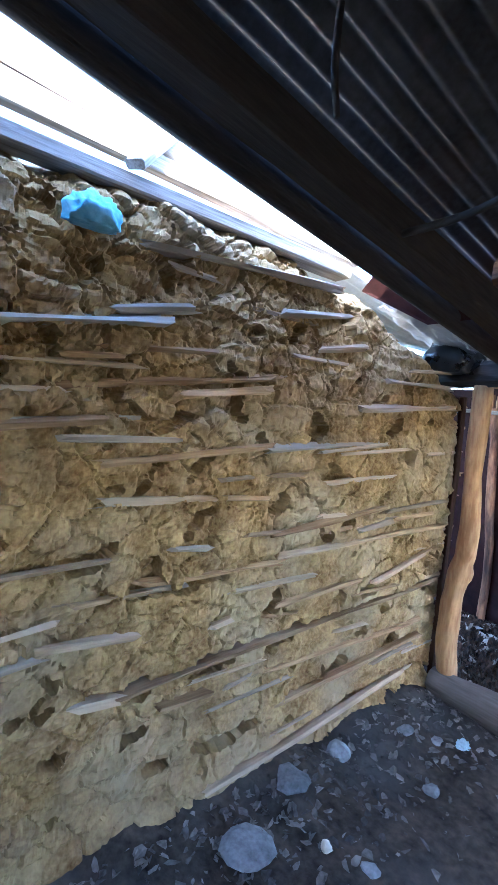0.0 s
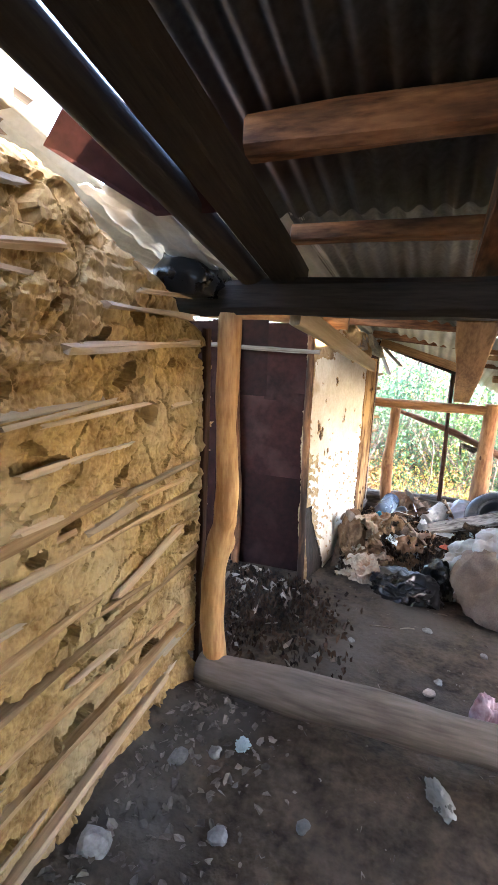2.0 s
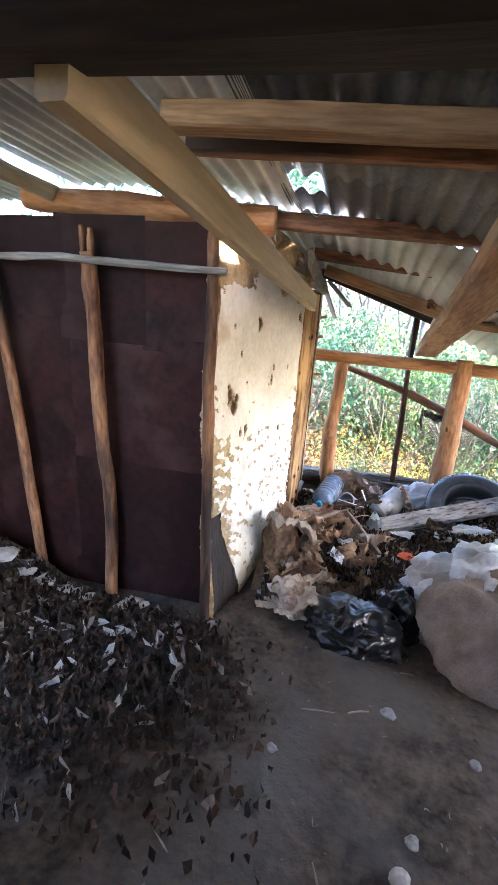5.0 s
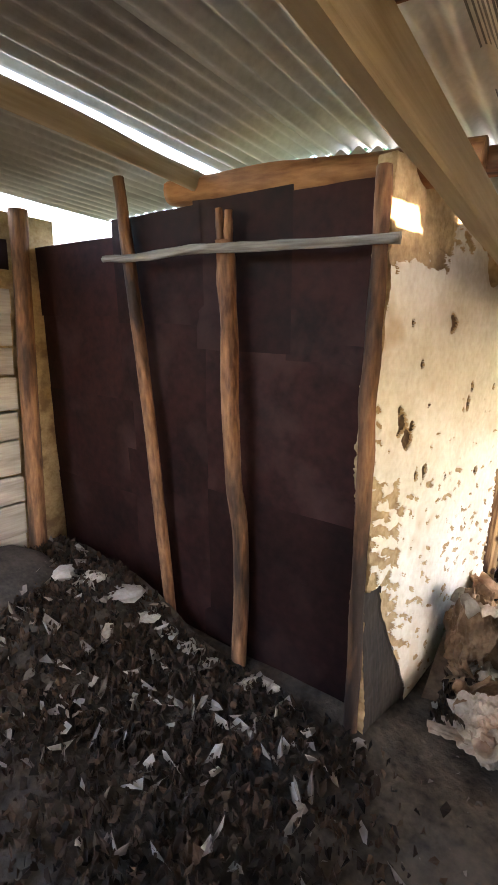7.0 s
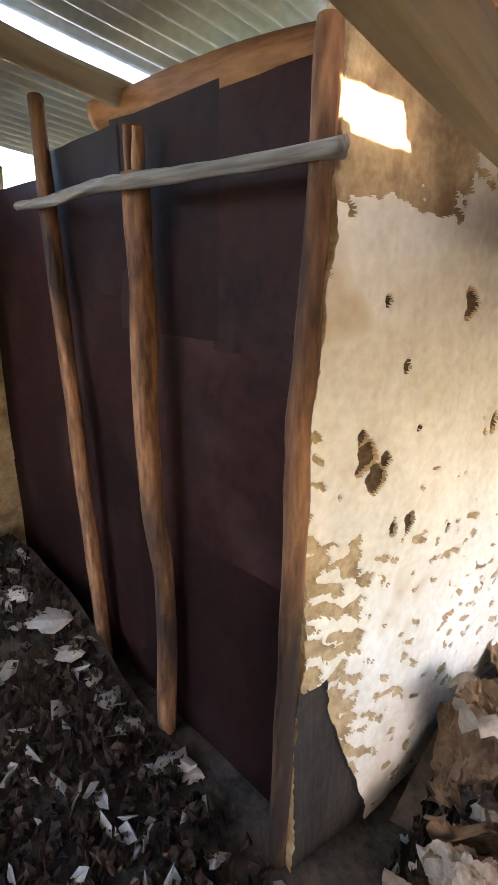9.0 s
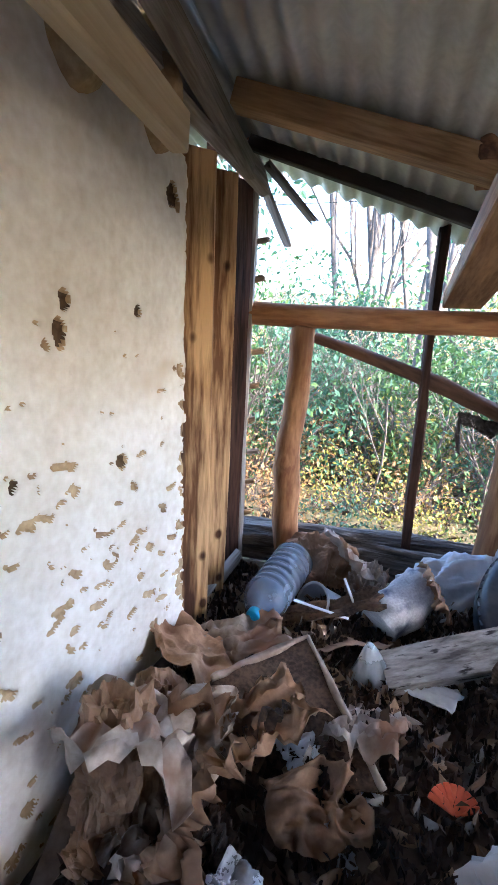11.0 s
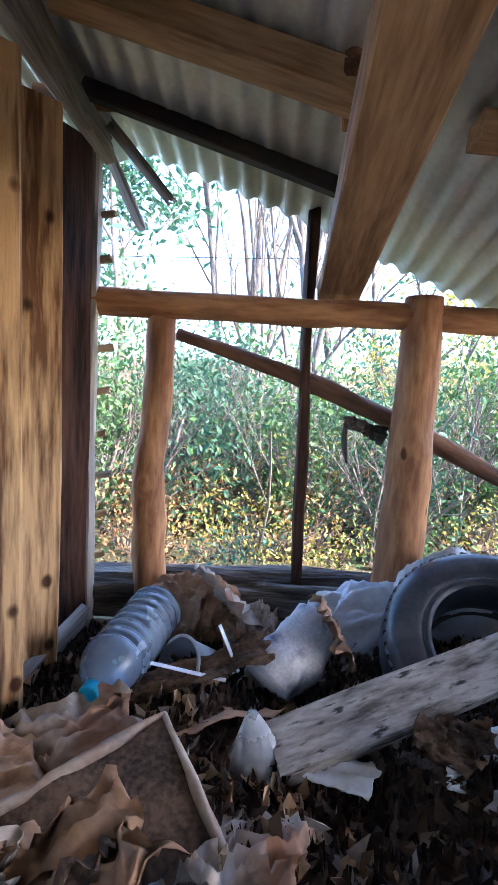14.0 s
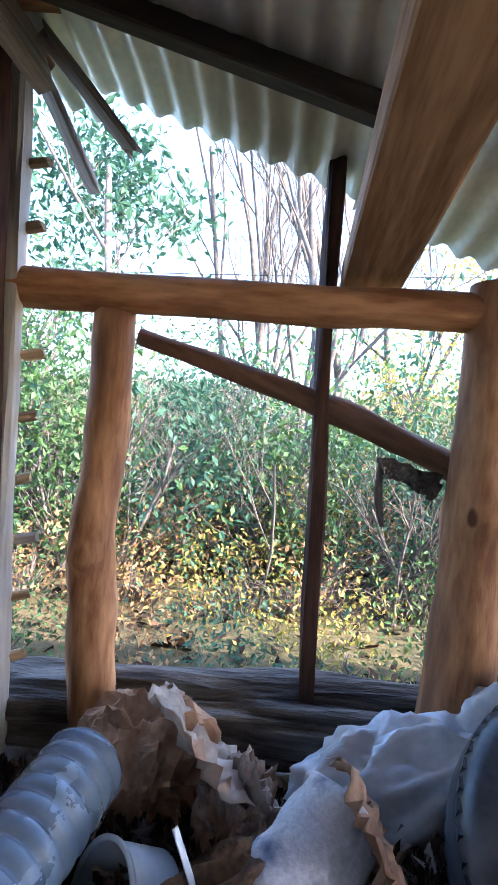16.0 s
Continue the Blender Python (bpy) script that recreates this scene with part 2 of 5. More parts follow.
def leafmat(name, dark, light):
    m = mat(name, dark, light, 1.3, rough=0.55, bump=0.1, fine=9, spec=0.35)
    nt = m.node_tree
    b = nt.nodes["Principled BSDF"]
    tr = nt.nodes.new("ShaderNodeBsdfTranslucent")
    link = b.inputs["Base Color"].links[0].from_socket
    nt.links.new(link, tr.inputs["Color"])
    ms = nt.nodes.new("ShaderNodeMixShader")
    ms.inputs[0].default_value = 0.4
    nt.links.new(b.outputs[0], ms.inputs[1])
    nt.links.new(tr.outputs[0], ms.inputs[2])
    nt.links.new(ms.outputs[0], nt.nodes["Material Output"].inputs["Surface"])
    return m


LEAF = leafmat("green_leaf", (0.026, 0.07, 0.022), (0.095, 0.17, 0.05))
LEAFB = leafmat("bluish_leaf", (0.018, 0.06, 0.034), (0.065, 0.14, 0.08))
# Yellow puts sunlight into the right-hand foliage; also colours dry bushes.
LEAF_SUNLIT_DRY = leafmat("sunlit_and_dry_leaf", (0.16, 0.17, 0.03), (0.38, 0.32, 0.07))
DRYLEAF = leafmat("dry_leaf", (0.13, 0.07, 0.03), (0.36, 0.22, 0.09))
TWIG = mat("pale_twig", (0.05, 0.042, 0.036), (0.15, 0.13, 0.115), 6, rough=0.9, bump=0.4)


# ---- builders ----
PLACE = {}


def link(name, bm, material, m=None, parent=None, label="", smooth=True):
    """One mesh object from a bmesh (or a ready mesh) at the world pose m."""
    m = m or Matrix()
    if isinstance(bm, bpy.types.Mesh):
        me = bm
    else:
        me = bpy.data.meshes.new(name)
        bm.normal_update()
        bm.to_mesh(me)
        bm.free()
        for p in me.polygons:
            p.use_smooth = smooth
    if material and not me.materials:
        me.materials.append(material)
    ob = new(name, me)
    if parent:
        ob.parent = parent
        ob.matrix_basis = PLACE[parent.name].inverted() @ m
    else:
        ob.matrix_basis = m
    PLACE[ob.name] = m.copy()
    if label:
        ob["label"] = label
    return ob


def part(name, bm, material, parent, label="", m=None, smooth=True):
    return link(name, bm, material, m, parent, label, smooth)


def root(name, at, label, category, group="", kind=""):
    ob = new(name)
    ob.empty_display_size = 0.05
    ob.matrix_basis = pose(*at)
    PLACE[ob.name] = pose(*at)
    return tagged(ob, label, category, group, kind)


def between(p, q, roll=0.0):
    """The pose at p whose z axis runs to q, and the length."""
    p, q = Vector(p), Vector(q)
    d = q - p
    rot = d.to_track_quat("Z", "Y").to_matrix().to_4x4()
    return Matrix.Translation(p) @ rot @ pose(0, 0, 0, 0, 0, roll), d.length


def plank_bm(w, h, length, seed=0, wob=0.004, steps=None, ragged=0.0, bevel=0.006):
    """A worn board along z: eight-sided section, uneven along its length."""
    bm = bmesh.new()
    steps = steps or max(4, int(length / 0.12))
    b = min(bevel, w * 0.3, h * 0.3)
    sec = [(-w / 2 + b, -h / 2), (w / 2 - b, -h / 2), (w / 2, -h / 2 + b), (w / 2, h / 2 - b),
           (w / 2 - b, h / 2), (-w / 2 + b, h / 2), (-w / 2, h / 2 - b), (-w / 2, -h / 2 + b)]
    rings = []
    for i in range(steps + 1):
        z = length * i / steps
        ring = []
        for k, (x, y) in enumerate(sec):
            v = noise.noise_vector(Vector((k * 0.9 + seed * 7.1, z * 2.3, seed * 3.7)))
            zz = z + (ragged * v.z * 2 if i in (0, steps) else 0)
            bend = noise.noise_vector(Vector((seed * 5.3, z * 0.7, 1.5))) * wob * 2
            ring.append(bm.verts.new((x + v.x * wob + bend.x, y + v.y * wob + bend.y, zz)))
        rings.append(ring)
    for a, c in zip(rings, rings[1:]):
        for k in range(8):
            bm.faces.new((a[k], a[(k + 1) % 8], c[(k + 1) % 8], c[k]))
    bm.faces.new(rings[0][::-1])
    bm.faces.new(rings[-1])
    return bm


def pole_bm(path, radii, seed=0, lump=0.12, sides=14, steps=24, knots=(), groove=0.0):
    """A crooked round pole through the points of path, with lumps and knots."""
    path = [Vector(p) for p in path]
    n = len(path) - 1
    bm = bmesh.new()
    rings = []
    for i in range(steps + 1):
        s = i / steps * n
        k = min(int(s), n - 1)
        f = s - k
        p0, p1, p2, p3 = path[max(k - 1, 0)], path[k], path[k + 1], path[min(k + 2, n)]
        c = 0.5 * ((2 * p1) + (p2 - p0) * f + (2 * p0 - 5 * p1 + 4 * p2 - p3) * f * f + (3 * p1 - p0 - 3 * p2 + p3) * f ** 3)
        r = radii[k] * (1 - f) + radii[min(k + 1, n)] * f
        d = (path[k + 1] - path[k]).normalized()
        side = d.orthogonal().normalized()
        if abs(d.dot(Vector((1, 0, 0)))) < 0.9:
            side = (Vector((1, 0, 0)) - d * d.x).normalized()
        up = d.cross(side)
        ring = []
        for a in range(sides):
            an = 2 * math.pi * a / sides
            o = side * math.cos(an) + up * math.sin(an)
            rr = r * (1 + lump * noise.noise(Vector((math.cos(an) * 1.3 + seed * 5, math.sin(an) * 1.3, s * 2.2 + seed))))
            if groove:
                rr -= groove * r * max(0, ridge(Vector((math.cos(an) * 3.5 + seed, math.sin(an) * 3.5, s * 0.9))) - 0.45) * 2
            for ks, ka, kr in knots:
                rr += kr * math.exp(-((s / n - ks) / 0.035) ** 2) * max(0, math.cos(an - ka)) ** 4
            ring.append(bm.verts.new(c + o * rr))
        rings.append(ring)
    for a, c in zip(rings, rings[1:]):
        for k in range(sides):
            bm.faces.new((a[k], a[(k + 1) % sides], c[(k + 1) % sides], c[k]))
    bm.faces.new(rings[0][::-1])
    bm.faces.new(rings[-1])
    return bm


def local_pole(name, path, radii, material, seed=0, parent=None, label="", **kw):
    """A pole whose own z axis runs along it, so that its grain does too."""
    m, length = between(path[0], path[-1])
    inv = m.inverted()
    return link(name, pole_bm([inv @ Vector(p) for p in path], radii, seed, **kw), material, m, parent, label)


def board(name, p, q, w, h, material, seed=0, roll=0.0, parent=None, label="", **kw):
    m, length = between(p, q, roll)
    return link(name, plank_bm(w, h, length, seed, **kw), material, m, parent, label, smooth=False)


def rock_bm(r, seed, flat=0.7, sub=2, rough=0.35):
    bm = bmesh.new()
    bmesh.ops.create_icosphere(bm, subdivisions=sub, radius=r)
    for v in bm.verts:
        d = noise.noise(v.co / r * 0.9 + Vector((seed * 3.1, 0, seed))) * rough + 0.12 * noise.noise(v.co / r * 2.6 + Vector((seed, 9, 0)))
        v.co *= 1 + d
        v.co.z *= flat
    return bm


def sheet_bm(w, d, nx, ny, amp, seed, fold=1.0, lift=0.0, thick=0.0015, curl=0.0):
    """A crumpled sheet of paper or film with sharp folds and a thin edge."""
    bm = bmesh.new()
    tops, bots = [], []
    for j in range(ny + 1):
        for i in range(nx + 1):
            u, v = i / nx - 0.5, j / ny - 0.5
            p = Vector((u * 3.2 * fold, v * 3.2 * fold, seed * 1.7))
            z = amp * (1 - 2 * abs(noise.noise(p))) + amp * 0.55 * (1 - 2 * abs(noise.noise(p * 2.3 + Vector((4, 1, 0))))) + amp * 0.25 * (1 - 2 * abs(noise.noise(p * 5.3)))
            e = 1 + 0.22 * noise.noise(Vector((math.atan2(v, u) * 1.6, seed, 2)))
            z += lift * (1 - (u * u + v * v) * 3.4) + curl * (u * u) * 4
            bend = noise.noise_vector(p * 0.8) * amp * 0.8
            co = Vector((u * w * e + bend.x, v * d * e + bend.y, z))
            tops.append(bm.verts.new(co))
            bots.append(bm.verts.new(co - Vector((0, 0, thick))))
    s = nx + 1
    for j in range(ny):
        for i in range(nx):
            a = j * s + i
            bm.faces.new((tops[a], tops[a + 1], tops[a + s + 1], tops[a + s]))
            bm.faces.new((bots[a], bots[a + s], bots[a + s + 1], bots[a + 1]))
    edge = [i for i in range(s)] + [j * s + nx for j in range(1, ny + 1)] + [ny * s + i for i in range(nx - 1, -1, -1)] + [j * s for j in range(ny - 1, 0, -1)]
    for a, b in zip(edge, edge[1:] + edge[:1]):
        bm.faces.new((tops[b], tops[a], bots[a], bots[b]))
    return bm


def ridge(q):
    return 1 - 2 * abs(noise.noise(q))


def bag_bm(rx, ry, rz, seed, crease=0.16, sub=5, slump=0.35, power=1.0, crumple=0.0):
    """A filled bag: a slumped body with sharp folds at three scales and a flat underside."""
    bm = bmesh.new()
    bmesh.ops.create_icosphere(bm, subdivisions=sub, radius=1)
    for v in bm.verts:
        p = v.co.copy()
        q = p * 1.5 * power + Vector((seed * 2.3, seed, 0))
        q = q + noise.noise_vector(q * 0.8) * 0.5
        d = crease * ridge(q) + crease * 0.55 * ridge(q * 2.3) + crease * 0.3 * ridge(q * 5.1) + crease * 0.12 * ridge(q * 11)
        d += 0.30 * noise.noise(p * 0.9 + Vector((seed, 0, 5))) - crease * 0.6
        if crumple:
            d += crumple * (noise.voronoi(q * 0.9)[0][0] - 0.4) + crumple * 0.5 * (noise.voronoi(q * 2.4)[0][0] - 0.4) + crumple * 0.10 * (noise.voronoi(q * 5.5)[0][0] - 0.4)
        p *= 1 + d
        if p.z < -slump:
            p.z = -slump + (p.z + slump) * 0.12
        v.co = Vector((p.x * rx, p.y * ry, (p.z + slump) * rz))
    return bm


def lathe_bm(profile, sides=28):
    bm = bmesh.new()
    rings = []
    for r, z in profile:
        rings.append([bm.verts.new((r * math.cos(2 * math.pi * k / sides), r * math.sin(2 * math.pi * k / sides), z)) for k in range(sides)])
    for a, c in zip(rings, rings[1:]):
        for k in range(sides):
            bm.faces.new((a[k], a[(k + 1) % sides], c[(k + 1) % sides], c[k]))
    return bm


def raw(name, verts, faces, material, parent=None, label="", m=None, smooth=True):
    me = bpy.data.meshes.new(name)
    me.from_pydata([tuple(v) for v in verts], [], faces)
    me.update()
    for p in me.polygons:
        p.use_smooth = smooth
    return link(name, me, material, m, parent, label)


def structure(ob, label, category):
    return tagged(ob, label, category, kind="structure")


# ---- ground and floor ----
def floor_z(x, y):
    z = 0.05 if y < 2.6 else (0.05 - 0.13 * min(1, (y - 2.6) / 0.5))
    z += 0.022 * noise.noise(Vector((x * 1.4, y * 1.4, 0))) + 0.012 * noise.noise(Vector((x * 5, y * 5, 3)))
    if y < 2.75:
        z += 0.09 * max(0, 1 - (x + 1.06) / 0.3) * (0.6 + 0.5 * noise.noise(Vector((x * 3, y * 3, 1))))
    return z


def smooth01(a, b, v):
    t = max(0, min(1, (v - a) / (b - a)))
    return t * t * (3 - 2 * t)


def heap_z(x, y):
    """Height of the rubbish under the things thrown on it."""
    edge = 4.5 + 0.12 * noise.noise(Vector((x * 2, 0, 7))) - 0.15 * smooth01(0.1, 0.7, x)
    h = 0.17 * smooth01(edge, edge + 0.45, y) * (1 - 0.35 * smooth01(5.7, 6.1, y))
    h += 0.10 * smooth01(4.75, 5.2, y) * smooth01(0.15, 0.7, x)
    h += 0.05 * noise.noise(Vector((x * 3, y * 3, 2))) * smooth01(edge, edge + 0.3, y)
    return floor_z(x, y) + h - 0.02


def grid_ground(name, x0, x1, y0, y1, step, fn, material):
    nx, ny = int((x1 - x0) / step), int((y1 - y0) / step)
    verts = [(x0 + (x1 - x0) * i / nx, y0 + (y1 - y0) * j / ny, fn(x0 + (x1 - x0) * i / nx, y0 + (y1 - y0) * j / ny)) for j in range(ny + 1) for i in range(nx + 1)]
    faces = [(j * (nx + 1) + i, j * (nx + 1) + i + 1, (j + 1) * (nx + 1) + i + 1, (j + 1) * (nx + 1) + i) for j in range(ny) for i in range(nx)]
    return raw(name, verts, faces, material)


structure(grid_ground("floor", -2.95, 3.3, -2.6, 6.3, 0.04, floor_z, DIRT), "uneven dark trodden earth floor strewn with grit", "floor")


def land_z(x, y):
    d = max(0.0, y - 6.3, -2.9 - x, x - 3.3, -2.6 - y)
    z = -0.16 - 0.10 * min(d, 12) if y > 6.3 else -0.16 - 0.03 * min(d, 12)
    z += 0.25 * noise.noise(Vector((x * 0.12, y * 0.12, 0))) * min(1, d / 3) + 0.05 * noise.noise(Vector((x * 0.8, y * 0.8, 4)))
    if y > 35:
        z += (y - 35) * 0.10
    return z


structure(grid_ground("ground", -70, 70, -60, 160, 1.1, land_z, GRASS), "dry grassy ground falling away below the shed", "ground")

# ---- mud wall with split laths ----
W0, W1, WX = -0.3, 2.78, -1.07


def wall_top(y):
    t = 2.2 if y < 1.2 else 2.2 - 0.10 * smooth01(1.2, 1.8, y) - 0.17 * smooth01(1.8, 2.4, y) - 0.17 * smooth01(2.35, 2.7, y)
    return t + 0.05 * noise.noise(Vector((y * 5, 3, 0))) + 0.025 * noise.noise(Vector((y * 14, 1, 0)))


def mud_depth(y, z):
    wild = min(1, smooth01(1.9, 0.4, y) * 0.45 + smooth01(1.3, 1.9, z) * smooth01(2.4, 1.2, y) * 0.7)
    p = Vector((0.3, y, z))
    warp = noise.noise_vector(p * 9) * 0.035
    cells = noise.voronoi(Vector((0.3, (y + warp.y) * 6.5, (z + warp.z) * 9.5)))
    cell = cells[0]
    fine = noise.voronoi(Vector((2.3, (y + warp.z) * 16, (z + warp.x) * 20)))[0]
    seam = min(1, (cell[1] - cell[0]) / 0.07)
    seam2 = min(1, (fine[1] - fine[0]) / 0.16)
    plate = noise.cell(cells[1][0] * 7.3) - 0.5
    d = 0.018 * noise.noise(p * 2.2) + 0.010 * noise.noise(p * 6.5) + 0.005 * noise.noise(p * 23) + 0.005 * noise.noise(p * 55) + 0.010 * ridge(Vector((1, y * 2.5, z * 15)))
    d += (0.007 + 0.018 * wild) * (seam - 0.7) + (0.004 + 0.006 * wild) * (seam2 - 0.5) + (0.005 + 0.014 * wild) * plate
    pit = noise.noise(Vector((9.0, y * 7.0, z * 9.0))) + 0.3 * noise.noise(Vector((3.0, y * 22, z * 22)))
    if pit > 0.40:
        d -= 0.06 * min(1, (pit - 0.40) / 0.03)
    hair = abs(noise.noise(Vector((5.0, y * 2.6, z * 1.6))) + 0.15 * noise.noise(p * 12))
    if hair < 0.010:
        d -= 0.016
    return d + 0.05 * smooth01(0.22, 0.0, z)


ny, nz = 430, 260
verts, faces = [], []
for j in range(nz + 1):
    for i in range(ny + 1):
        y = W0 + (W1 - W0) * (max(0, i / ny)) ** 0.8
        t = wall_top(y)
        z = t * j / nz
        d = mud_depth(y, z)
        back = 0.10 * max(0, j / nz - 0.965) / 0.035
        verts.append((WX + d - back, y, z))
for j in range(nz):
    for i in range(ny):
        a = j * (ny + 1) + i
        faces.append((a, a + 1, a + ny + 2, a + ny + 1))
base = len(verts)
for i in range(ny + 1):
    y = verts[i][1]
    verts.append((WX - 0.16, y, 0))
    verts.append((WX - 0.16, y, wall_top(y)))
for i in range(ny):
    a, b = base + 2 * i, base + 2 * i + 2
    faces.append((a, a + 1, b + 1, b))
    t0 = nz * (ny + 1) + i
    faces.append((t0, t0 + 1, b + 1, a + 1))
last = [j * (ny + 1) + ny for j in range(nz + 1)]
faces.append(tuple(last + [base + 2 * ny + 1, base + 2 * ny]))
wall_mud = structure(raw("wall_mud", verts, faces, MUD, smooth=False), "crumbling clay daub wall with bare split laths", "wall")
LATHS = [
    (0.84, 0.61, 2.70, 0.67, 0.075), (0.70, 0.61, 0.84, 0.59, 0.06), (0.99, 0.52, 1.19, 0.51, 0.055), (0.59, 0.81, 0.88, 0.79, 0.03),
    (0.40, 0.78, 0.60, 0.80, 0.05), (0.67, 0.93, 0.94, 0.92, 0.03), (0.91, 0.96, 1.50, 0.94, 0.026), (0.77, 1.25, 1.42, 1.23, 0.022),
    (0.75, 1.35, 1.39, 1.41, 0.027), (1.39, 1.41, 2.12, 1.45, 0.028), (0.30, 1.53, 0.78, 1.59, 0.02), (0.30, 1.44, 0.74, 1.49, 0.022),
    (0.69, 1.59, 1.38, 1.68, 0.03), (0.15, 1.69, 0.92, 1.80, 0.075), (0.76, 1.82, 1.00, 1.86, 0.03), (0.83, 2.04, 1.66, 2.08, 0.055),
    (1.60, 1.81, 1.88, 1.86, 0.022), (2.06, 1.73, 2.62, 1.74, 0.035), (1.88, 1.61, 2.66, 1.67, 0.045), (1.38, 1.93, 1.75, 1.98, 0.03),
    (1.44, 1.07, 2.13, 1.13, 0.025), (2.18, 1.12, 2.70, 1.14, 0.025), (1.50, 1.00, 2.70, 1.00, 0.03), (2.11, 0.78, 2.56, 0.86, 0.035),
    (1.52, 0.76, 2.02, 0.80, 0.022)]
LATHS2 = [
    (1.47, 0.50, 2.60, 0.48, 0.04), (1.58, 0.34, 2.60, 0.39, 0.038), (1.20, 0.12, 2.45, 0.23, 0.045), (1.00, 1.06, 1.14, 1.05, 0.025),
    (1.75, 1.26, 2.19, 1.29, 0.022), (1.98, 1.03, 2.26, 1.06, 0.04), (1.00, 1.59, 1.36, 1.64, 0.016), (0.58, 1.75, 0.90, 1.82, 0.016),
    (1.20, 0.74, 1.28, 0.75, 0.027)]
for k, (y0, z0, y1, z1, w) in enumerate(LATHS + LATHS2):
    proud = 0.002 + 0.012 * random.random()
    x0 = WX + mud_depth(y0 + 0.05, z0) * 0.5 + proud
    x1 = WX + mud_depth(y1 - 0.05, z1) * 0.5 + proud
    board("lath", (x0, y0, z0), (x1, y1, z1), w, 0.022, LATH, k + 1, parent=wall_mud, wob=0.014, ragged=0.04, steps=max(8, int((y1 - y0) / 0.04)))
rl = random.Random(21)
for k in range(34):
    y0 = rl.uniform(0.3, 2.3)
    z0 = rl.uniform(0.15, 2.0)
    y1 = min(2.7, y0 + rl.uniform(0.12, 0.5))
    z1 = z0 + (y1 - y0) * rl.uniform(-0.04, 0.10)
    w = rl.uniform(0.010, 0.022)
    board("lath", (WX + mud_depth(y0, z0) * 0.5 + rl.uniform(0.0, 0.016), y0, z0), (WX + mud_depth(y1, z1) * 0.5 + rl.uniform(0.0, 0.016), y1, z1), w, 0.016, LATH, 130 + k, parent=wall_mud, wob=0.008, ragged=0.03)
for k in range(12):
    z = 0.18 + k * 0.135 + random.uniform(-0.03, 0.03)
    board("lath", (WX - 0.02 + random.uniform(-0.05, 0.02), W1 - 0.3, z), (WX - 0.01, W1 + random.uniform(0.03, 0.10), z + 0.01), 0.04, 0.02, LATH, 60 + k, parent=wall_mud, ragged=0.02)
board("corner_strip", (WX + 0.015, W1 + 0.012, 0.1), (WX + 0.0, W1 + 0.012, 1.72), 0.05, 0.03, DARKPOST, 80, parent=wall_mud, label="dark upright strip at the wall's end")

# loose timber and rags on the wall's top
tagged(board("wall_plate", (-1.12, -1.5, 2.26), (-1.10, 1.75, 2.155), 0.09, 0.05, GREY, 3), "grey weathered board lying along the mud wall's top", "board")
tagged(board("loose_plank", (-1.30, -1.2, 2.50), (-1.24, 1.95, 2.32), 0.15, 0.035, GREY, 4, roll=60), "grey plank lying loose above the mud wall", "plank")
tagged(board("loose_plank", (-1.36, -0.9, 2.72), (-1.27, 1.05, 2.44), 0.13, 0.03, GREY, 5, roll=60), "bleached plank propped above the mud wall", "plank")
tagged(board("cross_stick", (-1.05, 0.78, 2.23), (-1.25, 1.0, 2.48), 0.06, 0.03, GREY, 6), "short grey stick leaning across the planks", "stick")
tagged(link("blue_rag", bag_bm(0.04, 0.065, 0.06, 3, 0.25, 4), BLUERAG, pose(-1.03, 0.66, 2.02)), "light blue plastic rag stuffed in the wall", "rag")
tagged(link("plastic_sheet", sheet_bm(0.26, 0.56, 12, 22, 0.022, 5, 1.4), FILM, pose(-1.06, 2.36, 1.99, -14, 10, 0)), "bluish plastic sheet draped over the wall's top", "sheet")
tagged(link("black_plastic", bag_bm(0.12, 0.14, 0.11, 9, 0.3, 3), BLACKBAG, pose(-1.06, 2.62, 1.84)), "black plastic wad jammed on the wall's corner", "plastic wad")
tagged(raw("tin_flap", [(-1.12, 1.9, 2.12), (-0.94, 1.85, 2.26), (-0.72, 2.2, 2.02), (-0.9, 2.1, 1.99), (-1.12, 1.903, 2.122), (-0.94, 1.853, 2.262), (-0.72, 2.203, 2.022), (-0.9, 2.103, 1.992)],
           [(0, 1, 2, 3), (7, 6, 5, 4), (0, 4, 5, 1), (1, 5, 6, 2), (2, 6, 7, 3), (3, 7, 4, 0)], RUST, smooth=False), "rusty bent tin flap under the rafters", "tin sheet")

# ---- room one: posts, beam, sill ----
tagged(local_pole("post", [(-0.925, 2.74, 0.06), (-0.965, 2.74, 0.42), (-0.945, 2.74, 0.75), (-0.905, 2.73, 0.95), (-0.925, 2.72, 1.3), (-0.92, 2.71, 1.78)], [0.050, 0.056, 0.054, 0.054, 0.047, 0.052], PEELED, 2, lump=0.2, steps=40, knots=[(0.42, 0.3, 0.022), (0.60, 2.5, 0.012)]),
       "crooked peeled pole post beside the mud wall", "post")
tagged(board("tie_beam", (-1.2, 2.72, 1.835), (3.2, 2.70, 1.835), 0.13, 0.14, SOOT_AND_SHADE, 7, wob=0.012, bevel=0.025), "smoke-darkened squared tie beam on the posts", "beam")
tagged(local_pole("sill_log", [(-1.0, 2.72, 0.12), (-0.3, 2.71, 0.15), (0.5, 2.72, 0.165), (1.6, 2.74, 0.16), (3.2, 2.74, 0.14)], [0.085, 0.09, 0.085, 0.09, 0.09], BARKLESS, 5, lump=0.25, steps=40), "grey round log sill lying on the earth floor", "log")


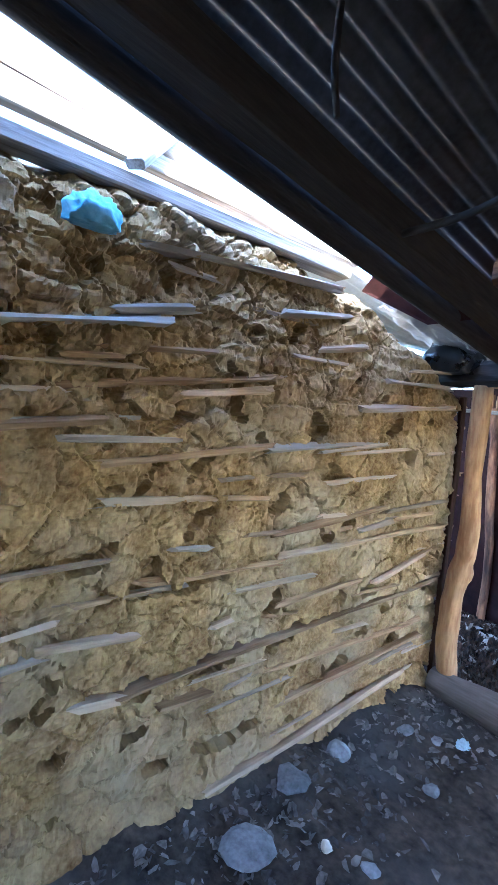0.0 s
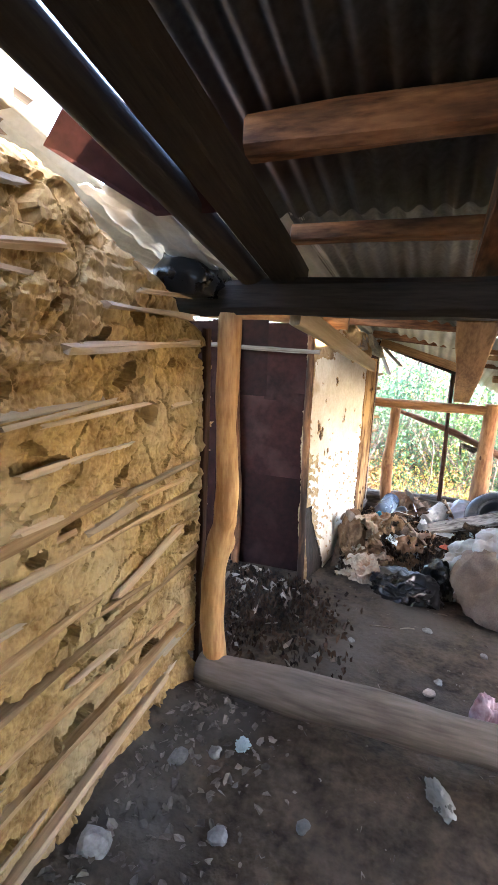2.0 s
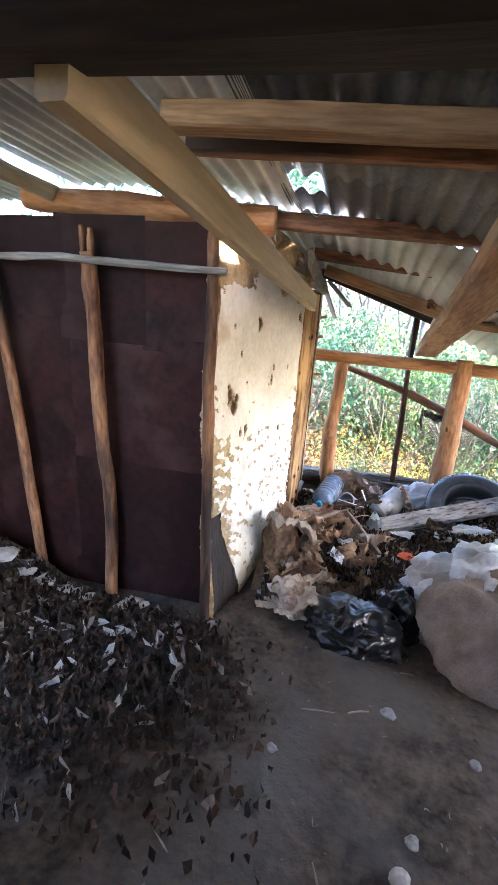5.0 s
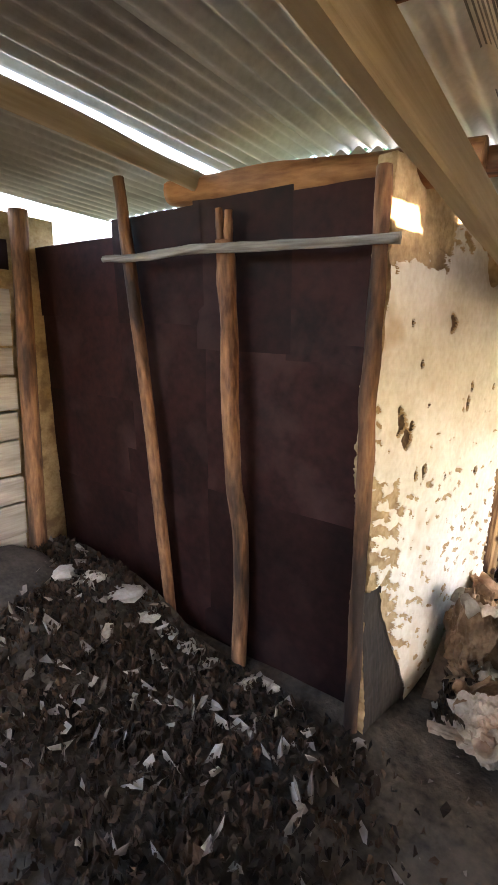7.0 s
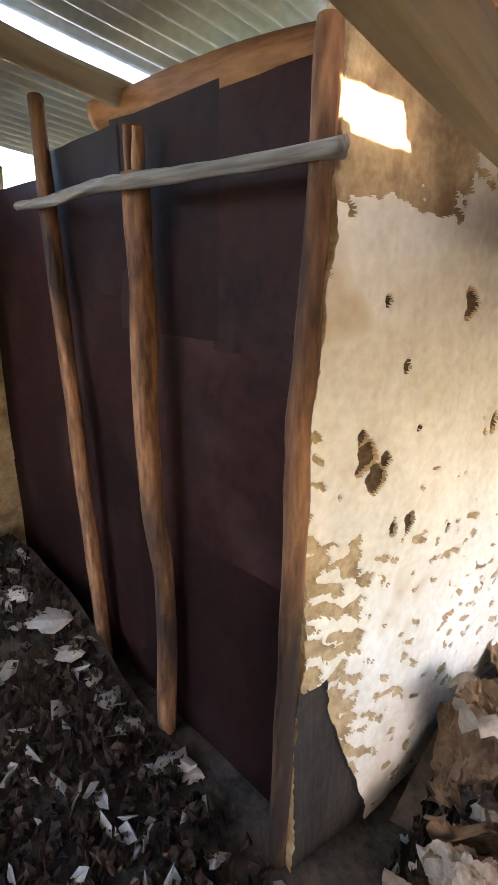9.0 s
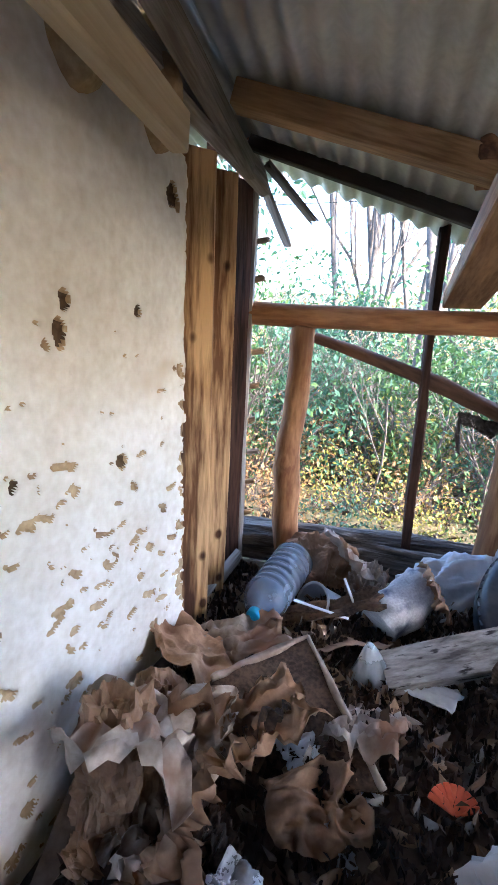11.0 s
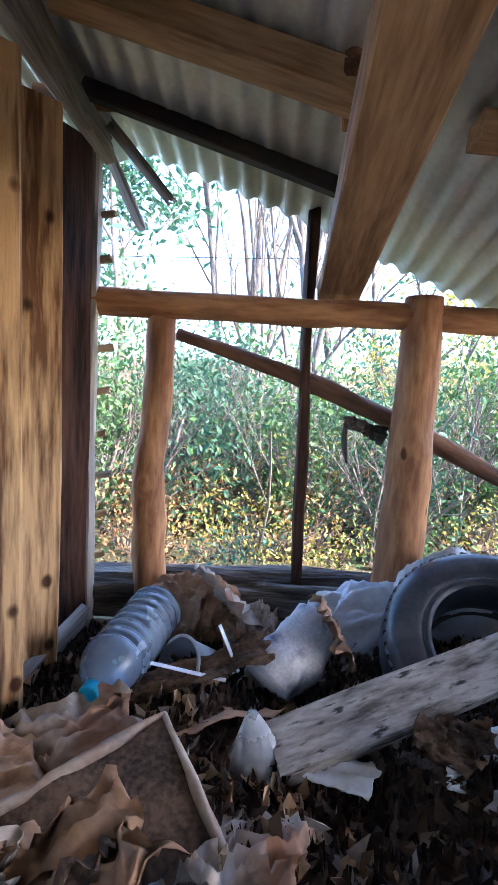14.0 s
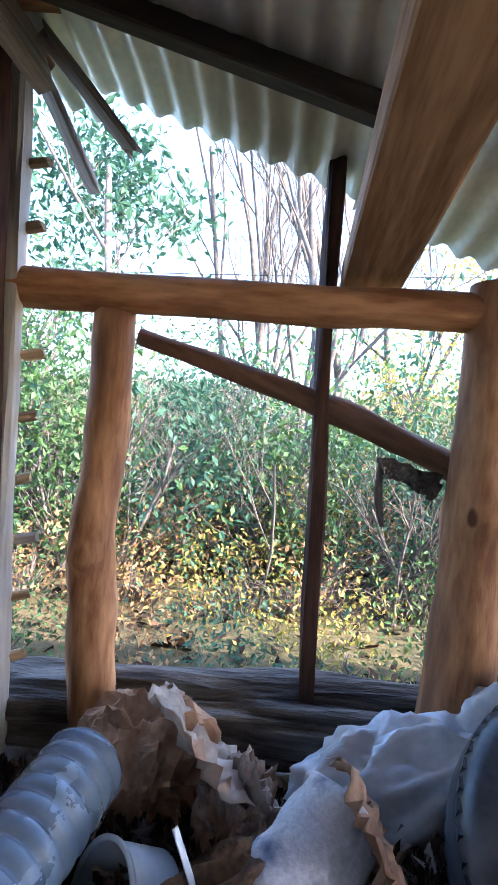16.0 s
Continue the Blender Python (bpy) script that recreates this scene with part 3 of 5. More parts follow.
# ---- roof ----
def roof_z(x, y):
    if y < 2.75:
        return 2.10 + 0.2 * (2.75 - y)
    return 2.10 + (y - 2.75) * (-0.148 - 0.107 * max(-1.2, min(0.9, x)))


def tin(name, x0, x1, y0, y1, material, off=0.0, wave=0.076, amp=0.011, tilt=0.0, parent=None):
    """A corrugated sheet on the roof's surface, its waves running down the slope."""
    n = int((x1 - x0) / wave * 8)
    m = 8
    verts = []
    for s in (0, -0.0015):
        for j in range(m + 1):
            y = y0 + (y1 - y0) * j / m
            for i in range(n + 1):
                x = x0 + (x1 - x0) * i / n
                verts.append((x, y + 0.004 * noise.noise(Vector((x * 9, j, 0))), roof_z(x, y) + off + tilt * j / m + amp * math.sin(2 * math.pi * x / wave) + s + 0.006 * noise.noise(Vector((x * 1.5, y * 1.5, 8)))))
    k = (n + 1) * (m + 1)
    faces = []
    for j in range(m):
        for i in range(n):
            a = j * (n + 1) + i
            faces += [(a, a + 1, a + n + 2, a + n + 1), (k + a, k + a + n + 1, k + a + n + 2, k + a + 1)]
    edge = list(range(n + 1)) + [j * (n + 1) + n for j in range(1, m + 1)] + [m * (n + 1) + i for i in range(n - 1, -1, -1)] + [j * (n + 1) for j in range(m - 1, 0, -1)]
    for a, b in zip(edge, edge[1:] + edge[:1]):
        faces.append((b, a, k + a, k + b))
    return raw(name, verts, faces, material, parent)


roof = root("roof", (0, 2.7, 1.9), "lean-to roof of dark, grey and pale galvanised corrugated sheets", "roof", kind="structure")
for k, (x0, x1, y0, y1, material, off, tilt) in enumerate((
        (-0.80, 0.02, -2.6, 0.45, ZINC_DARK, 0.02, 0), (-0.05, 0.80, -2.6, 0.45, ZINC_DARK, 0.03, 0), (0.76, 1.62, -2.6, 0.45, ZINC_DARK, 0.02, 0), (1.58, 2.44, -2.6, 0.65, ZINC_DARK, 0.03, 0), (2.4, 3.3, -2.6, 0.65, ZINC_DARK, 0.02, 0),
        (-0.80, 0.02, 0.38, 2.62, ZINC_DARK, 0.0, 0), (-0.05, 0.80, 0.36, 2.60, ZINC_DARK, 0.01, 0), (0.76, 1.62, 0.38, 2.62, ZINC_DARK, 0.0, 0), (1.58, 2.44, 0.5, 2.62, ZINC_DARK, 0.01, 0), (2.4, 3.3, 0.5, 2.62, ZINC_DARK, 0.0, 0),
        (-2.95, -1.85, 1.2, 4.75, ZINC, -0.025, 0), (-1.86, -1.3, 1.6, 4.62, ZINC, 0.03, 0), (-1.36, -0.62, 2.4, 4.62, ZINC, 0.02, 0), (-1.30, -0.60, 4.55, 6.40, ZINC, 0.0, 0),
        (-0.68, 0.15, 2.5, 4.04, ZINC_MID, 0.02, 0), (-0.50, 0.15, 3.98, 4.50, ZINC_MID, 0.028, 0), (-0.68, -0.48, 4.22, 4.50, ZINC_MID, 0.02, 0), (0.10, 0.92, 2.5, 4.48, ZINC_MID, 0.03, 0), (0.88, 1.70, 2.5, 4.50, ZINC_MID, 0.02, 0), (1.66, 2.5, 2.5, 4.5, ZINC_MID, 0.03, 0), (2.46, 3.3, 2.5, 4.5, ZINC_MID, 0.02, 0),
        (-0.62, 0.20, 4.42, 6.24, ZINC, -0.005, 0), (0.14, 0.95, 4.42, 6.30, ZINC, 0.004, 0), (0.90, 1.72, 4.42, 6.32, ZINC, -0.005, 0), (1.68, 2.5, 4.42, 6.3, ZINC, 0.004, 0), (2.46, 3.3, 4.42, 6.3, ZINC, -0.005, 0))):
    tin("corrugated_sheet", x0, x1, y0, y1, material, off, tilt=tilt, parent=roof)


def rafter(x, y0, y1, z0, z1, w, h, material, seed, label, x1=None, **kw):
    return tagged(board("rafter", (x, y0, z0), (x if x1 is None else x1, y1, z1), w, h, material, seed, **kw), label, "rafter", "roof rafters")


def under(x, y, d):
    return roof_z(x, y) - d


rafter(-0.70, -2.5, 2.86, 2.98, 1.93, 0.10, 0.12, SOOT_AND_SHADE, 11, "smoke-blackened rafter resting on the tie beam", wob=0.01)
tagged(local_pole("rafter_pole", [(-0.86, -2.4, 2.93), (-0.85, 0.8, 2.30), (-0.82, 2.8, 1.90)], [0.05, 0.052, 0.045], SOOT_AND_SHADE, 12, lump=0.15), "round smoke-blackened pole rafter", "rafter", "roof rafters")
rafter(0.03, -2.5, 2.9, 3.02, 1.95, 0.09, 0.11, RED, 13, "brown sawn rafter over the first room", wob=0.008)
rafter(1.3, -2.5, 2.9, 3.02, 1.95, 0.09, 0.11, RED, 14, "brown sawn rafter over the first room", wob=0.008)
rafter(2.5, -2.5, 2.9, 3.02, 1.95, 0.09, 0.11, RED, 15, "brown sawn rafter over the first room", wob=0.008)
rafter(-0.64, 2.72, 5.16, 1.790, 1.585, 0.045, 0.09, PALE, 16, "pale sawn rafter board running down to the plaster wall", x1=-0.615)
rafter(0.030, 2.79, 6.17, 1.80, 1.300, 0.150, 0.07, SAWN, 37, "light brown sawn rafter resting on the window beam", x1=0.185)
rafter(1.7, 2.79, 6.16, 1.78, 1.27, 0.07, 0.12, SAWN, 18, "light brown sawn rafter resting on the window beam")
rafter(2.8, 2.79, 6.16, 1.78, 1.27, 0.07, 0.12, SAWN, 19, "light brown sawn rafter resting on the window beam")


def purlin(y, x0, x1, d, w, h, material, seed, label, y1=None, **kw):
    y1 = y if y1 is None else y1
    return tagged(board("purlin", (x0, y, under(x0, y, d)), (x1, y1, under(x1, y1, d)), w, h, material, seed, **kw), label, "purlin", "roof purlins")


purlin(2.10, -0.62, 3.2, 0.065, 0.08, 0.10, RED, 21, "brown sawn purlin under dark sheets", wob=0.01, bevel=0.02)
purlin(2.62, -0.64, 3.2, 0.07, 0.07, 0.06, RED, 22, "brown sawn purlin under dark sheets", wob=0.008)
purlin(0.6, -0.62, 3.2, 0.065, 0.08, 0.09, SOOT_AND_SHADE, 23, "smoke-blackened purlin under dark sheets", wob=0.008)
purlin(-0.9, -0.62, 3.2, 0.065, 0.08, 0.09, SOOT_AND_SHADE, 24, "smoke-blackened purlin under dark sheets", wob=0.008)
purlin(3.44, -0.82, 3.2, 0.085, 0.09, 0.06, SAWN, 25, "light sawn purlin under the sheets", wob=0.006)
purlin(3.64, -0.84, 3.2, 0.06, 0.07, 0.06, RED, 26, "brown sawn purlin under the sheets", wob=0.006)
purlin(4.46, -0.78, 3.2, 0.06, 0.07, 0.07, RED, 27, "brown sawn purlin at the sheets' overlap", y1=4.30, wob=0.006)
purlin(5.05, -0.62, 3.2, 0.055, 0.06, 0.06, RED, 28, "brown sawn purlin under galvanised sheets", wob=0.006)
purlin(5.55, -0.60, 0.20, 0.055, 0.09, 0.075, SAWN, 29, "light sawn purlin end against the rafter", wob=0.006)
purlin(5.55, 0.38, 3.2, 0.045, 0.09, 0.06, SAWN, 30, "light sawn purlin over the window opening", wob=0.006)
purlin(5.92, -0.66, 0.16, 0.04, 0.05, 0.05, SOOT_AND_SHADE, 31, "dark batten under the eave sheets", wob=0.004)
for k, y in enumerate((4.72, 4.90, 5.24)):
    purlin(y, 0.20, 3.2, 0.035, 0.05, 0.035, (RED, SAWN, RED)[k], 130 + k, "thin sawn batten under galvanised sheets", wob=0.005)
tagged(board("block", (0.10, 5.50, 1.66), (0.12, 5.66, 1.62), 0.06, 0.10, RED, 32), "short offcut block nailed to the rafter", "wood block")

# ---- tin partition ----
TY = 4.27
tin_wall = root("wall_tin", (-1.85, TY, -0.1), "partition of dark rust-red flat tin sheets", "wall", kind="structure")
for k, (x0, x1, z0, z1) in enumerate(((-3.5, -2.2, -0.35, 0.55), (-3.5, -2.18, 0.50, 1.05), (-3.5, -2.2, 1.0, 1.5), (-3.5, -2.2, 1.45, 1.80),
                                      (-2.24, -1.70, -0.15, 0.8), (-2.24, -1.70, 0.75, 1.45), (-2.24, -1.70, 1.42, 1.87),
                                      (-1.74, -0.925, -0.15, 0.7), (-1.74, -0.925, 0.66, 1.36), (-1.74, -1.28, 1.32, 1.885), (-1.30, -0.925, 1.30, 1.865))):
    bm = bmesh.new()
    nx, nz_ = 8, 8
    rows = {}
    for s in (0, 0.002):
        for j in range(nz_ + 1):
            for i in range(nx + 1):
                x, z = x0 + (x1 - x0) * i / nx, z0 + (z1 - z0) * j / nz_
                y = TY - 0.02 + 0.10 * (1 - z / 1.8) + 0.004 * (k % 3) + 0.012 * noise.noise(Vector((x * 2.2, z * 2.2, k * 0.2))) + s
                rows[s, i, j] = bm.verts.new((x, y, z + 0.008 * noise.noise(Vector((x * 6, k, j)))))
    for j in range(nz_):
        for i in range(nx):
            bm.faces.new((rows[0, i, j], rows[0, i + 1, j], rows[0, i + 1, j + 1], rows[0, i, j + 1]))
            bm.faces.new((rows[0.002, i, j], rows[0.002, i, j + 1], rows[0.002, i + 1, j + 1], rows[0.002, i + 1, j]))
    part("panel", bm, RUST, tin_wall)
tagged(local_pole("pole", [(-1.91, TY + 0.02, -0.05), (-1.94, TY - 0.01, 0.4), (-1.985, TY - 0.04, 0.95), (-2.05, TY - 0.06, 1.5), (-2.14, TY - 0.06, 2.02)], [0.027, 0.029, 0.029, 0.029, 0.025], RED, 41, lump=0.2), "brown crooked pole against the tin partition", "pole", "partition poles")
split_pole = tagged(local_pole("pole", [(-1.475, TY + 0.02, -0.12), (-1.468, TY - 0.01, 0.5), (-1.485, TY - 0.06, 0.95), (-1.515, TY - 0.065, 1.45), (-1.537, TY - 0.07, 1.72)], [0.034, 0.033, 0.034, 0.037, 0.034], RED, 42, lump=0.28, steps=36), "split reddish pole against the tin partition", "pole", "partition poles")
for dx, top in ((-0.017, 1.83), (0.018, 1.82)):
    local_pole("prong", [(-1.535 + dx, TY - 0.07, 1.66), (-1.537 + dx * 1.1, TY - 0.072, 1.75), (-1.54 + dx * 1.25, TY - 0.075, top)], [0.018, 0.017, 0.013], RED, 48, lump=0.3, sides=9, steps=10, parent=split_pole)
tagged(local_pole("pole", [(-0.905, 4.25, -0.1), (-0.918, 4.235, 0.4), (-0.922, 4.215, 0.85), (-0.928, 4.195, 1.2), (-0.930, 4.190, 1.5), (-0.938, 4.185, 1.87)], [0.025, 0.026, 0.026, 0.028, 0.025, 0.024], RED, 43, lump=0.3, steps=40), "reddish pole at the plaster wall's corner", "pole", "partition poles")
tagged(local_pole("rail", [(-2.17, TY - 0.125, 1.685), (-1.9, TY - 0.125, 1.678), (-1.6, TY - 0.13, 1.687), (-1.2, TY - 0.125, 1.672), (-0.86, TY - 0.12, 1.668)], [0.013, 0.015, 0.016, 0.017, 0.016], GREY, 44, lump=0.45, steps=48, knots=[(0.3, 1, 0.008), (0.55, 3, 0.009), (0.72, 0.5, 0.008)]), "thin grey rail pole tied across the uprights", "rail")
tagged(local_pole("head_log", [(-1.80, 3.0, 2.03), (-1.80, 3.6, 2.02), (-1.79, 4.35, 1.98)], [0.034, 0.038, 0.038], PALE, 45, lump=0.2), "peeled log carrying the roof sheets", "log", "roof logs")
tagged(local_pole("head_log", [(-1.95, 4.34, 1.965), (-1.4, 4.36, 1.94), (-0.72, 4.38, 1.90)], [0.050, 0.062, 0.055], POLE, 46, lump=0.25), "peeled log lying over the tin partition", "log", "roof logs")
tagged(local_pole("post", [(-2.80, 4.10, -0.1), (-2.78, 4.10, 1.0), (-2.80, 4.12, 1.95)], [0.05, 0.045, 0.045], RED, 47), "thin reddish post in the partition corner", "post")

# plank wall beyond the corner
lw = root("wall_plank", (-2.88, 3.0, 0.1), "grey hewn plank wall chinked with clay", "wall", kind="structure")
part("core", plank_bm(3.0, 0.05, 2.05, 90, bevel=0.005), MUD, lw, m=pose(-2.915, 2.55, -0.15, 0, 0, 90))
zz = 0.1
for k in range(9):
    h = (0.14, 0.19, 0.15, 0.20, 0.16, 0.18, 0.15, 0.17, 0.13)[k]
    board("plank", (-2.86 + 0.01 * (k % 2), 1.1, zz + h / 2), (-2.85 + 0.01 * (k % 3), 4.05, zz + h / 2 + 0.01), 0.05, h - 0.012, LIME, 100 + k, parent=lw, wob=0.006)
    zz += h
part("tin_top", plank_bm(1.9, 0.004, 0.14, 95, bevel=0.001), RUST, lw, "rusty tin strip above the planks", m=pose(-2.80, 3.1, 1.66, 0, 0, 90))
part("end_fill", plank_bm(0.34, 0.07, 2.15, 96, bevel=0.01), CLAY, lw, m=pose(-2.93, 4.20, -0.2, 0, 0, 90))
tagged(link("stone_ledge", rock_bm(0.30, 6, 0.5, 3, 0.3), DARKSTONE, pose(-2.62, 3.72, 0.12)), "dark stone block at the foot of the plank wall", "stone")

# ---- plaster wall ----
PA, PB = Vector((-0.892, 4.265, 0)), Vector((-0.695, 5.40, 0))
pdir = (PB - PA).normalized()
pnor = Vector((pdir.y, -pdir.x, 0))


def panel_depth(u, z):
    p = Vector((u, z, 0.7))
    w = noise.noise_vector(Vector((u * 22, z * 22, 4.2))) * 0.012
    a, b = u + w.x, z + w.y
    d = 0.05 * smooth01(0.55, -0.05, z) * smooth01(0.9, 0.2, u) + 0.010 * noise.noise(p * 2.5) + 0.003 * noise.noise(p * 14) + 0.0015 * noise.noise(p * 45)
    chip = noise.noise(Vector((a * 14, b * 32 + a * 7, 3.3))) + 0.5 * noise.noise(Vector((a * 27 + 0.37, b * 48, 1.37))) + 0.3 * noise.noise(Vector((a * 70, b * 90, 7.1)))
    corner = smooth01(0.28, 0.10, a) * smooth01(1.12, 0.75, b) * (0.40 + 0.35 * smooth01(0.75, 0.4, b))
    top = smooth01(1.57, 1.66, b) * smooth01(0.42, 0.22, a) * 1.5 + smooth01(1.66, 1.72, b) * 0.9
    edge = smooth01(0.03, -0.06, a) * 0.5 + smooth01(plen - 0.05, plen, a) * 0.5
    low = smooth01(1.0, 0.75, b) * 0.24 - smooth01(1.05, 1.2, b) * 0.28
    # Near-black lower corner: the recess's deep shade is put into the colour.
    if b < 0.50 + 0.02 * noise.noise(p * 20) and a < 0.09 + 0.19 * smooth01(0.5, -0.12, b):
        return d - 0.016, 2
    bare = chip + corner + top + edge + low > 0.72
    # Shallow holes; their middles get the darker tone as painted shade.
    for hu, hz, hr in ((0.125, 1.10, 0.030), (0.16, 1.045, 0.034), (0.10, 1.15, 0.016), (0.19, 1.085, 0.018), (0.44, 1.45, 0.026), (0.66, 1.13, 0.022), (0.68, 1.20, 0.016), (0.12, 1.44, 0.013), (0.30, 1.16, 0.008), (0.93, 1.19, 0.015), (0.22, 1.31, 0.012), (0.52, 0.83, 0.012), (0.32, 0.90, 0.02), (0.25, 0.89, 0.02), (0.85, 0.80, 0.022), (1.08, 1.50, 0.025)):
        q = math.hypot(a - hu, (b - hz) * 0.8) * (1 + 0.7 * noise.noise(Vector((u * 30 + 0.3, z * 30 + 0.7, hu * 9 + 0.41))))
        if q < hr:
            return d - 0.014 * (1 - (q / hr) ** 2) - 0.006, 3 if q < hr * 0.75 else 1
    return (d - 0.007 - 0.004 * noise.noise(p * 30), True) if bare else (d, False)


nu, nzp = 300, 440
plen = (PB - PA).length
verts, faces, flags = [], [], []
for j in range(nzp + 1):
    for i in range(nu + 1):
        zj = -0.12 + 1.9 * j / nzp
        u0 = -0.062 + 0.06 * smooth01(1.0, 0.5, zj)
        u = u0 + (plen - u0) * i / nu
        top = 1.92 - 0.30 * smooth01(0.5, 1.1, u) + 0.03 * noise.noise(Vector((u * 9, 2, 2)))
        z = -0.12 + (top + 0.12) * j / nzp
        d, bare = panel_depth(u, z)
        near = max(0, 1 - i / 6, 1 - (nu - i) / 6)
        ragged = near * (0.012 * noise.noise(Vector((z * 12, 5, i // 150))) + 0.008 * noise.noise(Vector((z * 45, 5, i // 150))))
        verts.append(PA + pdir * (u + ragged) + pnor * d + Vector((0, 0, z)))
        flags.append(bare)
for j in range(nzp):
    for i in range(nu):
        a = j * (nu + 1) + i
        faces.append((a, a + 1, a + nu + 2, a + nu + 1))
nfront = len(faces)
base = len(verts)
back = -pnor * 0.06
ring = list(range(nu + 1)) + [j * (nu + 1) + nu for j in range(1, nzp + 1)] + [nzp * (nu + 1) + i for i in range(nu - 1, -1, -1)] + [j * (nu + 1) for j in range(nzp - 1, 0, -1)]
for k in ring:
    verts.append(verts[k] + back)
for k in range(len(ring)):
    k2 = (k + 1) % len(ring)
    faces.append((ring[k2], ring[k], base + k, base + k2))
faces.append(tuple(base + k for k in range(len(ring) - 1, -1, -1)))
wall_plaster = raw("wall_plaster", verts, faces, PLASTER)
wall_plaster.data.materials.append(CLAY)
# This slot only paints the shade of the recess at lower left.
wall_plaster.data.materials.append(SOOT_AND_SHADE)
wall_plaster.data.materials.append(HOLE_SHADE)
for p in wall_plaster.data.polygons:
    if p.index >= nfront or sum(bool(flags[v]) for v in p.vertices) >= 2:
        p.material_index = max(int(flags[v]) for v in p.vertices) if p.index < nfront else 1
structure(wall_plaster, "chipped whitewashed plaster wall showing clay beneath", "wall")
for k, (x, y, z, r) in enumerate(((-0.80, 4.85, 1.83, 0.09), (-0.80, 5.02, 1.79, 0.12), (-0.79, 5.18, 1.77, 0.10), (-0.77, 5.32, 1.74, 0.12))):
    tagged(link("clay_lump", rock_bm(r, 12 + k, 1.1, 4, 0.75), CLAY, pose(x, y, z), smooth=False), "rough clay lump clinging to the top of the wall", "clay lump", "clay lumps on the wall")
# timber jamb beyond the plaster
for k, (y, h, x) in enumerate(((5.495, 0.175, -0.742), (5.690, 0.185, -0.748))):
    tagged(board("plank_post", (x, y, -0.1), (x + 0.004, y + 0.004, 1.66), 0.10, h, KNOTTY, 51 + 7 * k, wob=0.007, bevel=0.008), "knotty orange plank post with long cracks", "post", "jamb timbers")
tagged(board("dark_post", (-0.76, 5.92, -0.1), (-0.755, 5.93, 1.70), 0.12, 0.20, DARKPOST, 53, wob=0.006), "dark stained squared corner post", "post", "jamb timbers")
strip = tagged(board("edge_strip", (-0.685, 6.055, -0.08), (-0.675, 6.055, 1.70), 0.055, 0.05, LIME, 54, wob=0.012, ragged=0.01), "pale splintered strip with lath stubs on the corner post", "strip")
for k in range(9):
    zz = 0.30 + 0.15 * k
    board("stub", (-0.665, 6.075, zz), (-0.635 + 0.012 * (k % 3), 6.08, zz + 0.01), 0.02, 0.025, LATH, 540 + k, parent=strip, ragged=0.008)
tagged(board("head_plank", (-0.74, 4.9, 1.80), (-0.66, 6.1, 1.74), 0.14, 0.05, GREY, 55, roll=70), "grey cracked head plank over the corner", "plank")
tagged(board("head_plank", (-0.82, 5.2, 1.86), (-0.72, 6.2, 1.83), 0.12, 0.05, RED, 56, roll=40), "brown head plank over the corner", "plank")
tagged(board("head_plank", (-0.60, 4.75, 1.80), (-0.665, 6.06, 1.735), 0.10, 0.035, GREY, 155, roll=80, ragged=0.02, wob=0.008), "grey splintered head plank over the corner", "plank")
tagged(board("cross_batten", (-0.85, 6.0, 1.84), (-0.42, 6.02, 1.83), 0.05, 0.05, RED, 57), "short brown batten across the corner", "batten")
tagged(board("split_stick", (-0.62, 6.05, 1.78), (-0.44, 6.2, 1.60), 0.05, 0.02, GREY, 58, ragged=0.03), "splintered grey stick hanging at the eave", "stick")
tagged(board("split_stick", (-0.66, 6.08, 1.76), (-0.56, 6.22, 1.52), 0.045, 0.018, GREY, 59, ragged=0.03), "splintered grey stick hanging at the eave", "stick")

# ---- open window side ----
tagged(local_pole("window_beam", [(-0.72, 6.08, 1.215), (0.0, 6.09, 1.205), (0.45, 6.09, 1.205), (1.6, 6.09, 1.18), (3.2, 6.09, 1.17)], [0.048, 0.05, 0.047, 0.05, 0.05], POLE, 61, lump=0.15, steps=44), "peeled round window beam across the posts", "beam")
tagged(local_pole("window_post", [(-0.46, 6.10, 0.14), (-0.47, 6.10, 0.4), (-0.475, 6.10, 0.62), (-0.45, 6.10, 0.9), (-0.44, 6.10, 1.17)], [0.058, 0.06, 0.056, 0.05, 0.052], POLE, 62, lump=0.2, steps=36, knots=[(0.45, 3.0, 0.025)]), "thin peeled post with a knot under the beam", "post", "window posts")
tagged(local_pole("window_post", [(0.435, 6.09, 0.10), (0.45, 6.09, 0.45), (0.46, 6.09, 0.8), (0.465, 6.09, 1.27)], [0.085, 0.082, 0.076, 0.066], POLE, 63, lump=0.12, steps=36, knots=[(0.60, 0.0, 0.07), (0.62, 3.0, 0.02)]), "thick peeled post with a stub knot", "post", "window posts")
tagged(local_pole("window_post", [(1.55, 6.10, 0.08), (1.56, 6.10, 0.6), (1.55, 6.10, 1.15)], [0.06, 0.055, 0.05], POLE, 64, lump=0.15), "thin peeled post under the beam", "post", "window posts")
tagged(local_pole("window_post", [(2.6, 6.10, 0.08), (2.6, 6.10, 0.6), (2.6, 6.10, 1.15)], [0.07, 0.065, 0.06], POLE, 65, lump=0.15), "thin peeled post under the beam", "post", "window posts")
tagged(board("window_slat", (0.095, 6.16, 0.2), (0.080, 6.16, 1.62), 0.062, 0.04, DARKPOST, 66, wob=0.012), "dark narrow slat nailed upright behind the beam", "slat")
